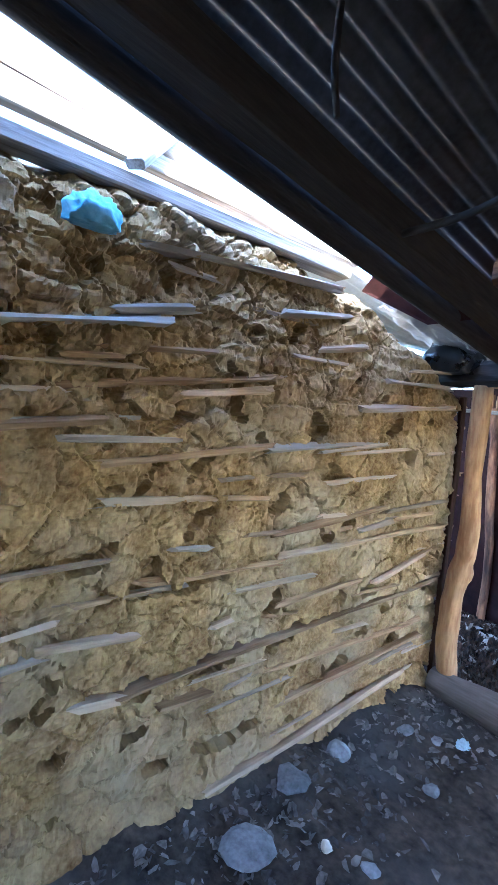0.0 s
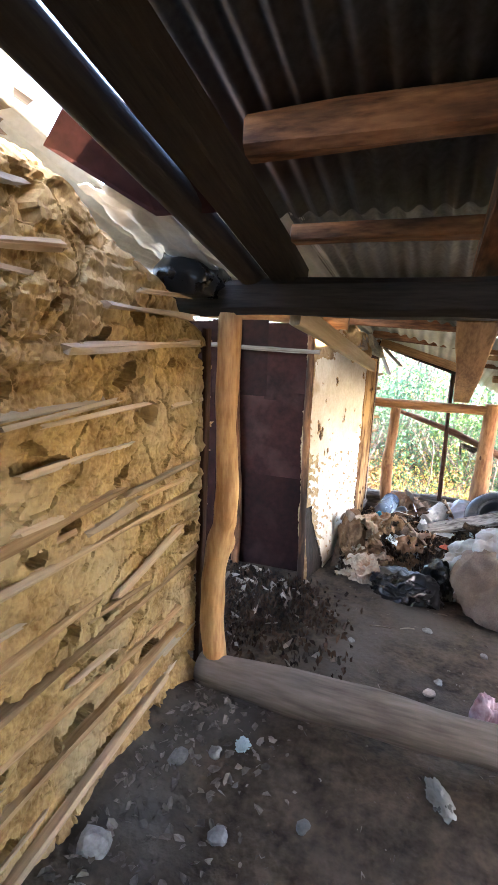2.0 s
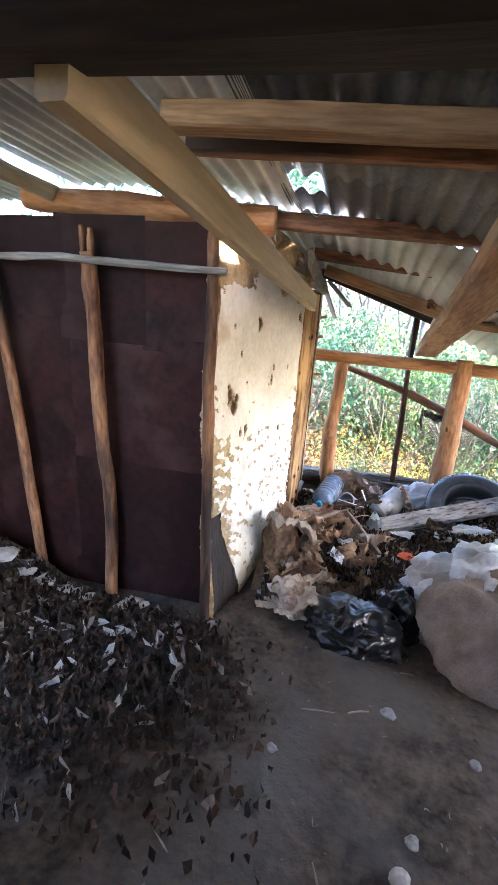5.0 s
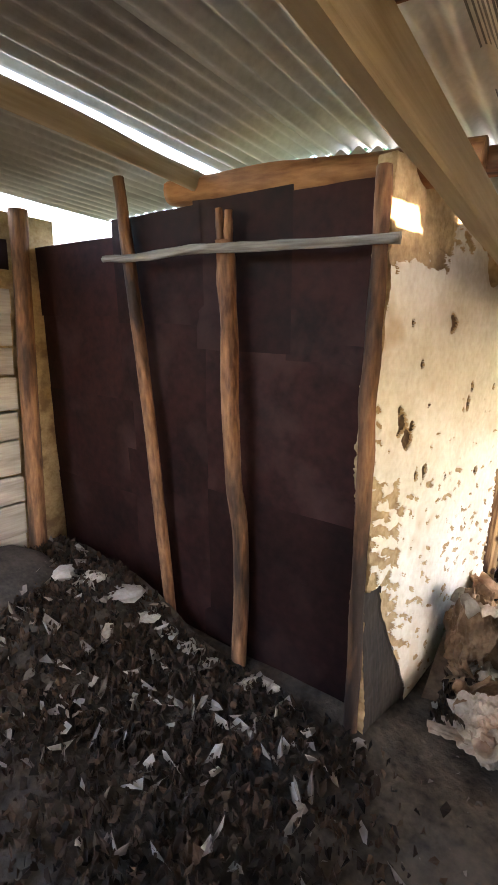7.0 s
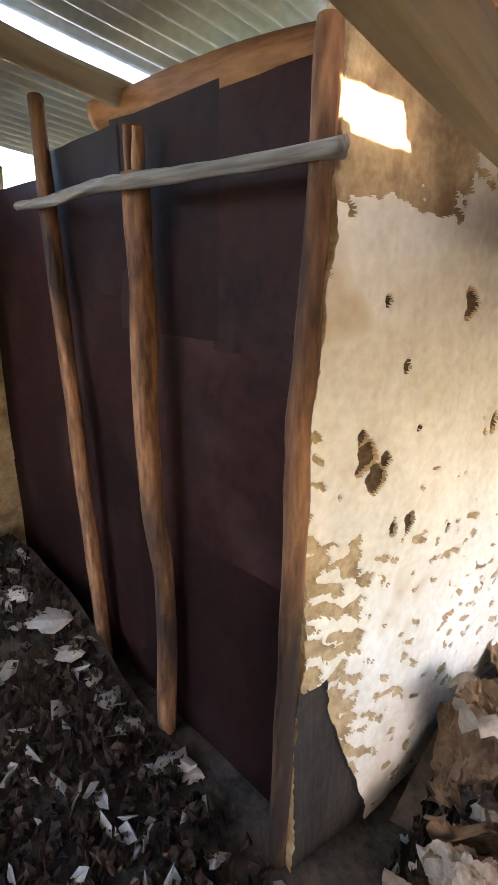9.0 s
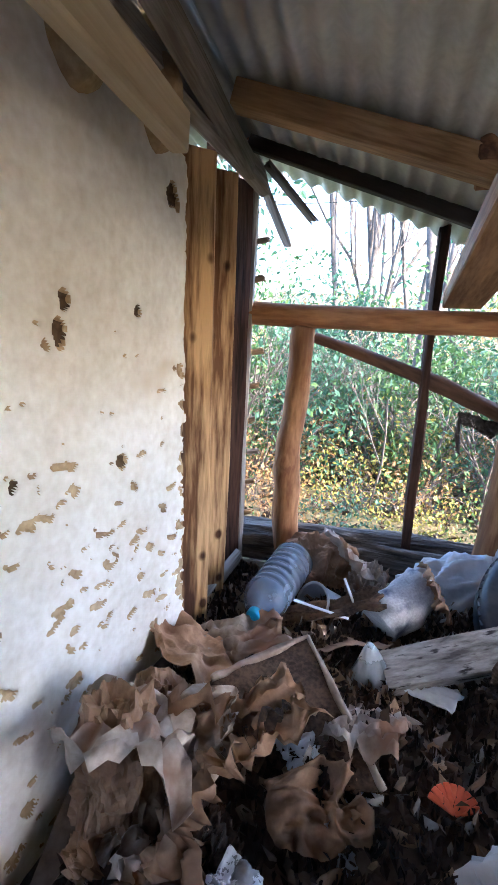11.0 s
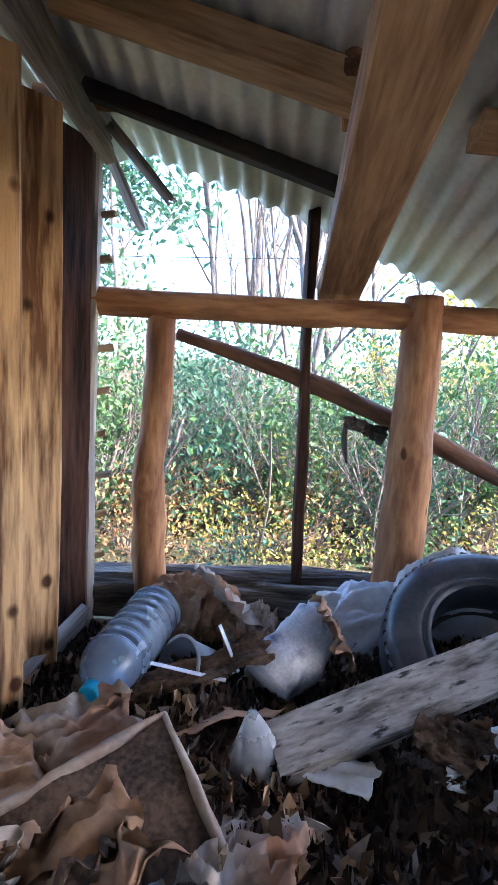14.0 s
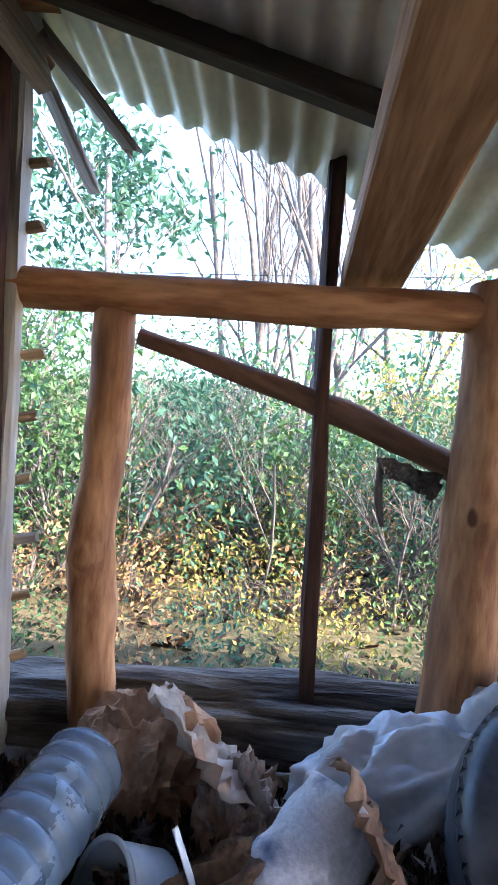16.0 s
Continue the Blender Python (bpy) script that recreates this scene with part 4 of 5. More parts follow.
tagged(local_pole("brace", [(-0.40, 6.17, 1.125), (-0.05, 6.17, 1.02), (0.20, 6.17, 0.93), (0.50, 6.17, 0.80), (0.95, 6.17, 0.58), (1.5, 6.17, 0.30)], [0.022, 0.03, 0.035, 0.036, 0.03, 0.028], BRANCH, 67, lump=0.3, steps=40), "crooked brown branch brace across the posts", "brace")
tagged(link("bark_scrap", sheet_bm(0.16, 0.07, 8, 5, 0.02, 4), BARK, pose(0.30, 6.14, 0.80, 60, 20, 10)), "torn bark scrap hanging from the brace", "bark scrap")
tagged(local_pole("bark_strip", [(0.235, 6.14, 0.84), (0.23, 6.13, 0.76), (0.245, 6.13, 0.68)], [0.008, 0.012, 0.006], BARK, 68, steps=10, sides=7), "dark bark strip hanging from the brace", "bark strip")
tagged(local_pole("threshold_log", [(-0.75, 6.16, 0.13), (0.0, 6.16, 0.14), (1.2, 6.16, 0.13), (3.2, 6.16, 0.12)], [0.10, 0.11, 0.105, 0.10], BARK, 69, lump=0.3, steps=120, sides=60, groove=0.22), "thick grey cracked log under the window opening", "log")

# ---- unseen walls added to close the rooms and shape the light ----
def slab(name, x0, x1, y0, y1, z0, z1, material, label):
    bm = bmesh.new()
    bmesh.ops.create_cube(bm, size=1)
    for v in bm.verts:
        v.co = Vector((x0 + (x1 - x0) * (v.co.x + 0.5), y0 + (y1 - y0) * (v.co.y + 0.5), z0 + (z1 - z0) * (v.co.z + 0.5)))
    return structure(link(name, bm, material, smooth=False), label, "wall")


slab("wall_south", -1.2, 3.4, -2.75, -2.62, -0.2, 3.3, MUD, "unseen clay wall added to close the first room")
slab("wall_east_1", 3.3, 3.42, -2.6, 0.8, -0.2, 3.1, MUD, "unseen clay wall added beside the first room")
# The gap between these two pieces is added to light the mud wall.
slab("wall_east_2", 3.3, 3.42, 0.8, 1.7, -0.2, 1.25, MUD, "unseen clay wall below an opening added for light")
slab("wall_east_3", 3.3, 3.42, 0.8, 1.7, 1.9, 3.1, MUD, "unseen clay wall above an opening added for light")
slab("wall_east_4", 3.3, 3.42, 1.7, 3.3, -0.2, 3.1, MUD, "unseen clay wall added beside the first room")
# Added out of view to hold back low light from the east.
slab("wall_east_low", 3.3, 3.42, 3.3, 6.3, -0.2, 1.0, MUD, "unseen low wall added to limit light from the open side")
slab("wall_west", -1.24, -1.08, -2.6, -0.3, -0.2, 2.2, MUD, "unseen clay wall added beside the first room")

# crooked stick and torn tin hanging under the sheets
tagged(local_pole("bent_stick", [(0.05, 1.42, 2.42), (-0.08, 1.46, 2.30), (-0.22, 1.50, 2.22), (-0.42, 1.52, 2.17), (-0.64, 1.50, 2.15)], [0.007, 0.009, 0.010, 0.012, 0.013], SOOT_AND_SHADE, 601, lump=0.3, sides=8), "crooked smoke-blackened stick under the roof", "stick")
tagged(local_pole("hanging_stick", [(-0.45, 0.95, 2.42), (-0.46, 0.96, 2.30), (-0.45, 0.97, 2.20)], [0.008, 0.009, 0.007], SOOT_AND_SHADE, 602, sides=7, steps=8), "short stick hanging from the roof", "stick")

# ---- rubbish heap ----
tagged(grid_ground("rubbish_heap", -0.74, 3.25, 4.30, 6.15, 0.03, heap_z, LITTER), "matted heap of dead leaves and dirt under the rubbish", "rubbish heap", kind="stuff")


def mound_z(x, y):
    h = 0.20 * smooth01(-1.55, -2.2, x) * smooth01(3.2, 3.8, y) + 0.05 * smooth01(-1.0, -1.6, x) * smooth01(3.0, 3.5, y)
    return floor_z(x, y) + h + 0.03 * noise.noise(Vector((x * 4, y * 4, 5))) * smooth01(-0.9, -1.5, x) - 0.015


tagged(grid_ground("dirt_mound", -2.84, -0.85, 2.95, 4.26, 0.03, mound_z, DIRT), "dark mound of dirt at the foot of the partition", "mound", kind="stuff")


def chips(name, count, where, size, material, label, category, seed, lift=0.02, long=2.2):
    """Scattered curled scraps, each a small bent leaf of three facets."""
    rnd = random.Random(seed)
    verts, faces = [], []
    for _ in range(count):
        x, y, z = where(rnd)
        a = rnd.uniform(0, 2 * math.pi)
        s = size * rnd.uniform(0.4, 1.5)
        w = s / rnd.uniform(1.1, long)
        m = Euler((rnd.uniform(-0.7, 0.7), rnd.uniform(-0.7, 0.7), a)).to_matrix()
        c = rnd.uniform(-0.5, 0.9) * w
        k = len(verts)
        for px, py, pz in ((-s, 0, 0), (-s * 0.45, -w, c), (s * 0.5, -w * 0.8, c), (s, 0, 0.1 * s), (s * 0.4, w * 0.9, c), (-s * 0.5, w * 0.7, c)):
            v = m @ Vector((px * rnd.uniform(0.8, 1.2), py * rnd.uniform(0.7, 1.2), pz))
            verts.append((x + v.x, y + v.y, z + v.z + lift * rnd.random()))
        faces += [(k, k + 1, k + 2, k + 3), (k, k + 3, k + 4, k + 5)]
    return tagged(raw(name, verts, faces, material, smooth=False), label, category, kind="stuff")


def island(m, dark, light):
    """Lets each scrap of a joined mesh take its own shade."""
    nt = m.node_tree
    g = nt.nodes.new("ShaderNodeNewGeometry")
    r = nt.nodes.new("ShaderNodeValToRGB")
    r.color_ramp.elements[0].color, r.color_ramp.elements[1].color = (*dark, 1), (*light, 1)
    nt.links.new(g.outputs["Random Per Island"], r.inputs[0])
    mx = nt.nodes.new("ShaderNodeMix")
    mx.data_type, mx.blend_type = "RGBA", "MULTIPLY"
    mx.inputs[0].default_value = 1
    b = nt.nodes["Principled BSDF"]
    nt.links.new(b.inputs["Base Color"].links[0].from_socket, mx.inputs[6])
    nt.links.new(r.outputs[0], mx.inputs[7])
    nt.links.new(mx.outputs[2], b.inputs["Base Color"])
    return m


SCRAP = island(mat("leaf_scraps", (0.20, 0.14, 0.09), (0.42, 0.32, 0.23), 12, rough=0.9, bump=0.3), (0.015, 0.012, 0.010), (0.22, 0.17, 0.14))
HUSK = island(mat("pale_scraps", (0.26, 0.225, 0.19), (0.46, 0.42, 0.37), 12, rough=0.85, bump=0.3), (0.35, 0.3, 0.28), (1, 1, 1))
GRIT = island(mat("grit", (0.14, 0.12, 0.10), (0.34, 0.31, 0.28), 12, rough=0.95, bump=0.3), (0.3, 0.3, 0.3), (1, 1, 1))


def in_corner(r):
    while True:
        x, y = r.uniform(-2.75, -0.35), r.uniform(2.95, 4.22)
        if r.random() < (smooth01(-0.45, -1.3, x + 0.35 * (y - 4.0) + 0.25 * noise.noise(Vector((x * 3, y * 3, 7)))) + 0.03) * smooth01(2.9, 3.6, y + 0.2 * noise.noise(Vector((x * 4, 2, 2)))):
            return x, y, max(mound_z(x, y), floor_z(x, y))


def in_heap(r):
    x = r.uniform(-0.68, 2.6) if r.random() < 0.5 else r.uniform(-0.68, 1.0)
    y = r.uniform(4.45, 6.05)
    return x, y, heap_z(x, y)


def on_floor(r):
    x, y = r.uniform(-1.0, 1.8), r.uniform(0.6, 4.4)
    return x, y, floor_z(x, y) - 0.004


def by_wall(r):
    y = r.uniform(0.2, 2.7)
    x = -1.0 + abs(r.gauss(0, 0.25))
    return x, y, floor_z(x, y)


chips("leaf_litter", 5000, in_corner, 0.015, SCRAP, "brown dry leaf litter in the partition corner", "leaf litter", 1, 0.05)
chips("pale_litter", 260, in_corner, 0.036, HUSK, "pale curled husks and paper scraps on the litter", "scraps", 2, 0.05, 7)
chips("heap_litter", 12000, in_heap, 0.012, SCRAP, "brown dead leaves over the rubbish heap", "leaf litter", 3, 0.05)
chips("heap_scraps", 700, in_heap, 0.02, HUSK, "pale paper scraps among the rubbish", "scraps", 4, 0.06, 6)
LEAFBITS = island(mat("curled_leaves", (0.24, 0.16, 0.095), (0.42, 0.30, 0.19), 12, rough=0.85, bump=0.4), (0.18, 0.15, 0.13), (1, 0.95, 0.9))
chips("heap_leaves", 1100, in_heap, 0.026, LEAFBITS, "curled brown dead leaves over the rubbish heap", "dead leaves", 14, 0.05, 2.6)
chips("floor_scraps", 1600, on_floor, 0.012, GRIT, "small chips and grit on the earth floor", "grit", 5, 0.0)
chips("wall_grit", 900, by_wall, 0.018, GRIT, "fallen clay crumbs at the foot of the wall", "crumbs", 6, 0.01)


def rest(x, y, sink=0.02):
    return max(heap_z(x, y) if y > 4.3 and x > -0.74 else -9, floor_z(x, y)) - sink


# water jug
jm, jl = between((-0.375, 5.86, 0.215), (-0.462, 5.449, 0.165))
jug = root("water_jug", (-0.375, 5.86, 0.12), "large ribbed pale blue plastic water jug lying on rubbish", "jug")
prof = [(0.004, 0.012), (0.05, 0.0), (0.078, 0.004), (0.086, 0.018)]
for k in range(61):
    z = 0.02 + 0.27 * k / 60
    prof.append((0.086 - 0.008 * (0.5 + 0.5 * math.cos(2 * math.pi * z / 0.038)) ** 3, z))
prof += [(0.084, 0.305), (0.074, 0.33), (0.055, 0.352), (0.032, 0.366), (0.023, 0.374), (0.022, 0.392)]
part("body", lathe_bm(prof, 36), JUG, jug, m=jm)
part("cap", lathe_bm([(0.026, 0.376), (0.027, 0.38), (0.027, 0.402), (0.024, 0.406), (0.001, 0.407)], 24), CAP, jug, "blue screw cap", m=jm)

# tyre
tm = look((0.63, 5.70, 0.20), (0.63 + 0.10, 5.70 + 0.55, 0.20 - 0.80))
tyre = root("tyre", (0.66, 5.70, 0.05), "worn dusty black car tyre lying tilted on the rubbish", "tyre")
prof = []
for k in range(33):
    a = 2 * math.pi * k / 32
    c, sn = math.cos(a), math.sin(a)
    prof.append((0.255 + 0.068 * math.copysign(abs(c) ** 0.7, c), 0.095 * math.copysign(abs(sn) ** 0.75, sn)))
part("carcass", lathe_bm(prof[:-1] + [prof[0]], 64), RUBBER, tyre, m=tm)
bm = bmesh.new()
for k in range(56):
    a = 2 * math.pi * k / 56
    for side in (-1, 1):
        bmesh.ops.create_cube(bm, size=1, matrix=pose(0, 0, 0, 0, 0, math.degrees(a)) @ pose(0.312, 0, 0.038 * side) @ pose(0, 0, 0, 18 * side) @ Matrix.Diagonal((0.012, 0.022, 0.062, 1)))
part("tread", bm, RUBBER, tyre, "worn tread blocks", m=tm, smooth=False)
for zz in (0.086, -0.086):
    part("bead", lathe_bm([(0.188, zz - 0.006), (0.196, zz), (0.205, zz + 0.004 * (1 if zz > 0 else -1)), (0.21, zz)], 56), RUBBER, tyre, "raised rim bead", m=tm)


def thing_bag(name, at, r, seed, material, label, category, rot=(0, 0, 0), **kw):
    stiff = material in (KRAFT, PAPER, CARD)
    return tagged(link(name, bag_bm(*r, seed, crumple=0.5 if stiff else 0.08, **kw), material, pose(*at, *rot), smooth=not stiff), label, category)


def thing_sheet(name, at, size, amp, seed, material, label, category, rot=(0, 0, 0), n=16, **kw):
    return tagged(link(name, sheet_bm(*size, n, n, amp, seed, **kw), material, pose(*at, *rot)), label, category)


tagged(board("plank", (-0.01, 5.38, 0.13), (0.98, 5.70, 0.36), 0.135, 0.045, PITTED, 301, roll=20, ragged=0.03, wob=0.009), "heavy grey rough plank lying across the tyre", "plank", "planks on the rubbish")
tagged(board("plank", (-0.655, 5.95, 0.13), (-0.735, 5.45, 0.06), 0.085, 0.035, GREY, 302, roll=70, ragged=0.01), "pale weathered plank lying along the wall's foot", "plank", "planks on the rubbish")
tagged(board("plank", (0.78, 4.55, 0.30), (2.2, 4.70, 0.33), 0.14, 0.035, PALE, 303, ragged=0.02), "pale plank lying on the heap", "plank", "planks on the rubbish")
tagged(local_pole("pipe", [(0.95, 5.05, 0.30), (1.7, 5.1, 0.33), (2.4, 5.2, 0.32)], [0.035, 0.035, 0.035], RUBBER, 304, lump=0.0), "dark plastic pipe lying on the heap", "pipe")
thing_bag("plastic_bag", (0.36, 5.98, rest(0.4, 6.0)), (0.30, 0.08, 0.17), 21, FILM, "large white plastic bag slumped over the log", "plastic bag", rot=(0, -14, 4), crease=0.22, sub=5)
thing_bag("plastic_bag", (0.64, 6.0, rest(0.6, 6.0)), (0.20, 0.08, 0.23), 25, FILM, "large white plastic bag slumped over the log", "plastic bag", crease=0.22, sub=5)
thing_bag("paper_bag", (-0.32, 5.98, rest(-0.3, 5.98)), (0.14, 0.085, 0.17), 22, KRAFT, "stiff brown paper bag folded against the log", "paper bag", rot=(0, 18, -12), crease=0.24, sub=5, power=0.8)
thing_sheet("paper_sheet", (-0.17, 5.90, 0.22), (0.26, 0.18), 0.035, 23, PAPER, "pale crumpled paper lying over the brown bag", "paper", rot=(-28, 34, -20), fold=1.4)
thing_bag("paper_wad", (-0.06, 5.86, rest(-0.06, 5.86)), (0.07, 0.06, 0.12), 24, PAPER, "crumpled grey paper wad", "paper wad", crease=0.45)

tub = root("plastic_tub", (-0.28, 5.62, 0.1), "clear plastic tub tipped among the rubbish", "tub")
tubm = look((-0.27, 5.64, 0.15), (-0.27 + 0.5, 5.64 + 0.45, 0.15 - 0.35))
part("wall", lathe_bm([(0.001, -0.12), (0.06, -0.12), (0.066, -0.115), (0.082, 0.0), (0.078, 0.0), (0.060, -0.112), (0.001, -0.114)], 36), TUB, tub, m=tubm)
part("rim", lathe_bm([(0.080, -0.004), (0.087, -0.004), (0.088, 0.002), (0.080, 0.003)], 36), TUB, tub, m=tubm)
for k, (p, q) in enumerate((((-0.33, 5.57, 0.20), (-0.13, 5.56, 0.17)), ((-0.16, 5.66, 0.27), (-0.10, 5.62, 0.16)))):
    tagged(board("plastic_strap", p, q, 0.012, 0.003, FILM, 310 + k, bevel=0.001), "thin white packing strap across the tub", "strap")

roll = root("cloth_roll", (0.05, 5.72, 0.1), "stained white cloth bundle rolled up on the heap", "cloth roll")
rm, rl = between((-0.02, 5.62, 0.12), (0.13, 5.78, 0.23))
part("cloth", pole_bm([(0, 0, 0), (0, 0, rl * 0.5), (0, 0, rl)], [0.078, 0.085, 0.078], 31, lump=0.25, sides=22, steps=20), CLOTH, roll, m=rm)
part("wrapper", sheet_bm(0.15, 0.20, 14, 14, 0.03, 33, 1.5), KRAFT, roll, "torn brown wrapper at its end", m=pose(0.14, 5.72, 0.24, 20, 55, 30))

def film_cone_bm(r, h, seed, lean):
    """A tuft of clear film pulled to a point, pleated down to a ragged hem."""
    bm = bmesh.new()
    rings = []
    for j in range(15):
        f = j / 14
        ring = []
        for k in range(56):
            a = 2 * math.pi * k / 56
            q = Vector((math.cos(a) * 1.6, math.sin(a) * 1.6, seed + f * 0.8))
            rr = r * (0.08 + 0.95 * f ** 0.8) * (1 + 0.22 * ridge(q * 0.7) + 0.10 * ridge(q * 2.3) + 0.05 * ridge(q * 5))
            hem = 0.03 * noise.noise(Vector((math.cos(a) * 2, math.sin(a) * 2, seed))) * f
            ring.append(bm.verts.new((rr * math.cos(a) + lean[0] * (1 - f) ** 2, 0.55 * rr * math.sin(a) + lean[1] * (1 - f), h * (1 - f) + hem)))
        rings.append(ring)
    for a, c in zip(rings, rings[1:]):
        for k in range(56):
            bm.faces.new((a[k], c[k], c[(k + 1) % 56], a[(k + 1) % 56]))
    bm.faces.new(rings[0])
    return bm


tagged(link("film_bag", film_cone_bm(0.085, 0.22, 43, (-0.045, 0.03)), CLEARFILM, pose(-0.05, 5.36, 0.005, 6, 10, 20)), "crumpled milky clear plastic bag standing in the rubbish", "plastic bag")
thing_sheet("film_scrap", (0.12, 5.36, 0.10), (0.18, 0.08), 0.016, 43, FILM, "torn milky film scrap", "film scrap", rot=(10, 0, -18))

# torn carton with a pale edge
carton = root("carton", (-0.28, 5.2, 0.0), "large dark torn cardboard flap with pale ragged edges", "carton")
A, B, C, D = Vector((-0.25, 5.36, 0.21)), Vector((-0.01, 4.98, 0.11)), Vector((-0.60, 4.86, 0.06)), Vector((-0.60, 5.04, 0.15))
verts, faces = [], []
n = 14
for s in (0, 1):
    for j in range(n + 1):
        for i in range(n + 1):
            u, v = i / n, j / n
            p = (D * (1 - u) + A * u) * (1 - v) + (C * (1 - u) + B * u) * v
            p = p + Vector((0, -0.2, 1)).normalized() * (0.018 * noise.noise(Vector((u * 3, v * 3, 4))) - 0.006 * s)
            verts.append(p)
k = (n + 1) ** 2
for j in range(n):
    for i in range(n):
        a = j * (n + 1) + i
        faces += [(a, a + n + 1, a + n + 2, a + 1), (k + a, k + a + 1, k + a + n + 2, k + a + n + 1)]
raw("flap", verts, faces, CARD, carton)
edge_pts = [D * (1 - u) + A * u for u in (0.3, 0.5, 0.75, 1.0)]
part("torn_edge", pole_bm([p + Vector((0, 0, 0.004)) for p in edge_pts], [0.010, 0.014, 0.012, 0.006], 7, lump=0.6, sides=8, steps=24), PAPER, carton, "pale ragged torn edge")
part("torn_edge", pole_bm([A * (1 - u) + B * u + Vector((0, 0, 0.004)) for u in (0, 0.35, 0.7, 1.0)], [0.006, 0.010, 0.012, 0.010], 8, lump=0.6, sides=8, steps=24), PAPER, carton, "pale ragged torn edge")
thing_sheet("cardboard", (-0.18, 5.50, 0.10), (0.30, 0.22), 0.02, 51, KRAFT, "flat brown cardboard piece in the rubbish", "cardboard", rot=(-24, 6, 25), fold=0.6)
thing_sheet("cardboard", (-0.20, 5.60, 0.16), (0.40, 0.10), 0.025, 52, CARD, "torn dark red-brown board strip", "cardboard", rot=(10, -14, 14), fold=0.8)

# paper and film against the plaster wall
thing_bag("paper_bag", (-0.62, 4.82, rest(-0.62, 4.82)), (0.09, 0.10, 0.22), 61, KRAFT, "standing crumpled brown paper sack by the plaster wall", "paper bag", crease=0.22, sub=5)
thing_sheet("paper_sheet", (-0.58, 4.80, 0.24), (0.26, 0.32), 0.06, 62, PAPER, "pale crumpled paper sheet on the rubbish", "paper", rot=(-20, 14, 10), fold=1.3)
thing_sheet("paper_sheet", (-0.56, 5.24, 0.13), (0.40, 0.22), 0.035, 63, KRAFT, "long brown crumpled paper sheet on the rubbish", "paper", rot=(-12, 12, -18), fold=0.8, n=30)
thing_sheet("paper_sheet", (-0.46, 5.38, 0.12), (0.28, 0.18), 0.04, 64, PAPER, "pale crumpled paper sheet on the rubbish", "paper", rot=(6, -10, 20), fold=1.5)
thing_bag("paper_bag", (-0.62, 5.02, rest(-0.62, 5.02)), (0.08, 0.08, 0.11), 65, KRAFT, "crumpled brown paper bag on the rubbish", "paper bag", crease=0.24, sub=5)
rr = random.Random(66)
for k in range(16):
    x, y = rr.uniform(-0.62, -0.12), rr.uniform(4.52, 5.0)
    kind = (KRAFT, CARD, KRAFT, PAPER)[k % 4]
    words = {KRAFT: "tangled brown rag of crumpled paper", PAPER: "tangled pale rag of crumpled paper", CARD: "tangled dark rag of crumpled card"}[kind]
    w = rr.uniform(0.14, 0.26)
    thing_sheet("rag", (x, y, rest(x, y) + rr.uniform(0.03, 0.15) * smooth01(-0.1, -0.4, x)), (w, w * rr.uniform(0.5, 0.8)), w * 0.28, 800 + k, kind, words, "rag", rot=(rr.uniform(-60, 60), rr.uniform(-60, 60), rr.uniform(0, 360)), n=24, fold=rr.uniform(0.7, 1.1))
thing_bag("paper_wad", (-0.48, 4.50, rest(-0.48, 4.5)), (0.10, 0.08, 0.12), 68, PAPER, "crumpled pinkish paper wad on the floor", "paper wad", crease=0.4)
thing_sheet("paper_sheet", (-0.42, 4.42, 0.02), (0.20, 0.14), 0.03, 69, PAPER, "pale paper scrap on the floor", "paper", rot=(8, -20, 30))
thing_sheet("cardboard", (-0.60, 4.42, -0.04), (0.14, 0.06), 0.008, 70, PAPER, "pale card chip lying on the floor", "cardboard", rot=(0, 6, 20))
thing_sheet("film_scrap", (-0.28, 4.62, 0.22), (0.09, 0.07), 0.02, 71, CLEARFILM, "bluish film scrap on the rags", "film scrap", rot=(20, 30, 0))
thing_sheet("paper_sheet", (-0.30, 5.00, 0.20), (0.22, 0.16), 0.05, 72, KRAFT, "brown crumpled paper on the rubbish", "paper", rot=(10, -14, 40), fold=1.5)
thing_sheet("paper_sheet", (-0.05, 5.12, 0.10), (0.22, 0.18), 0.045, 73, PAPER, "pale crumpled paper on the rubbish", "paper", rot=(-10, 20, 70), fold=1.5)
thing_sheet("film_scrap", (-0.22, 5.02, 0.11), (0.11, 0.07), 0.02, 74, FILM, "bluish white film scrap on the rubbish", "film scrap", rot=(14, 8, 40))

# bags at the front of the heap
thing_bag("bin_bag", (-0.12, 4.38, -0.10), (0.20, 0.16, 0.13), 81, BLACKBAG, "glossy black bin bag slumped on the floor", "bin bag", crease=0.3, sub=5)
thing_bag("bin_bag", (0.10, 4.54, -0.10), (0.12, 0.12, 0.18), 82, BLACKBAG, "glossy black bin bag slumped on the floor", "bin bag", crease=0.22, sub=5)
sack = root("filled_sack", (0.55, 4.42, -0.1), "full grey-brown woven sack with torn film on top", "sack")
part("body", bag_bm(0.33, 0.27, 0.34, 91, crease=0.19, sub=5), SACK, sack, m=pose(0.55, 4.40, -0.11, 0, -6, -18))
part("torn_top", sheet_bm(0.5, 0.36, 22, 22, 0.05, 92, 1.6, lift=0.06), FILM, sack, "torn bluish film over the sack's mouth", m=pose(0.56, 4.55, 0.30, 14, 6, -10))
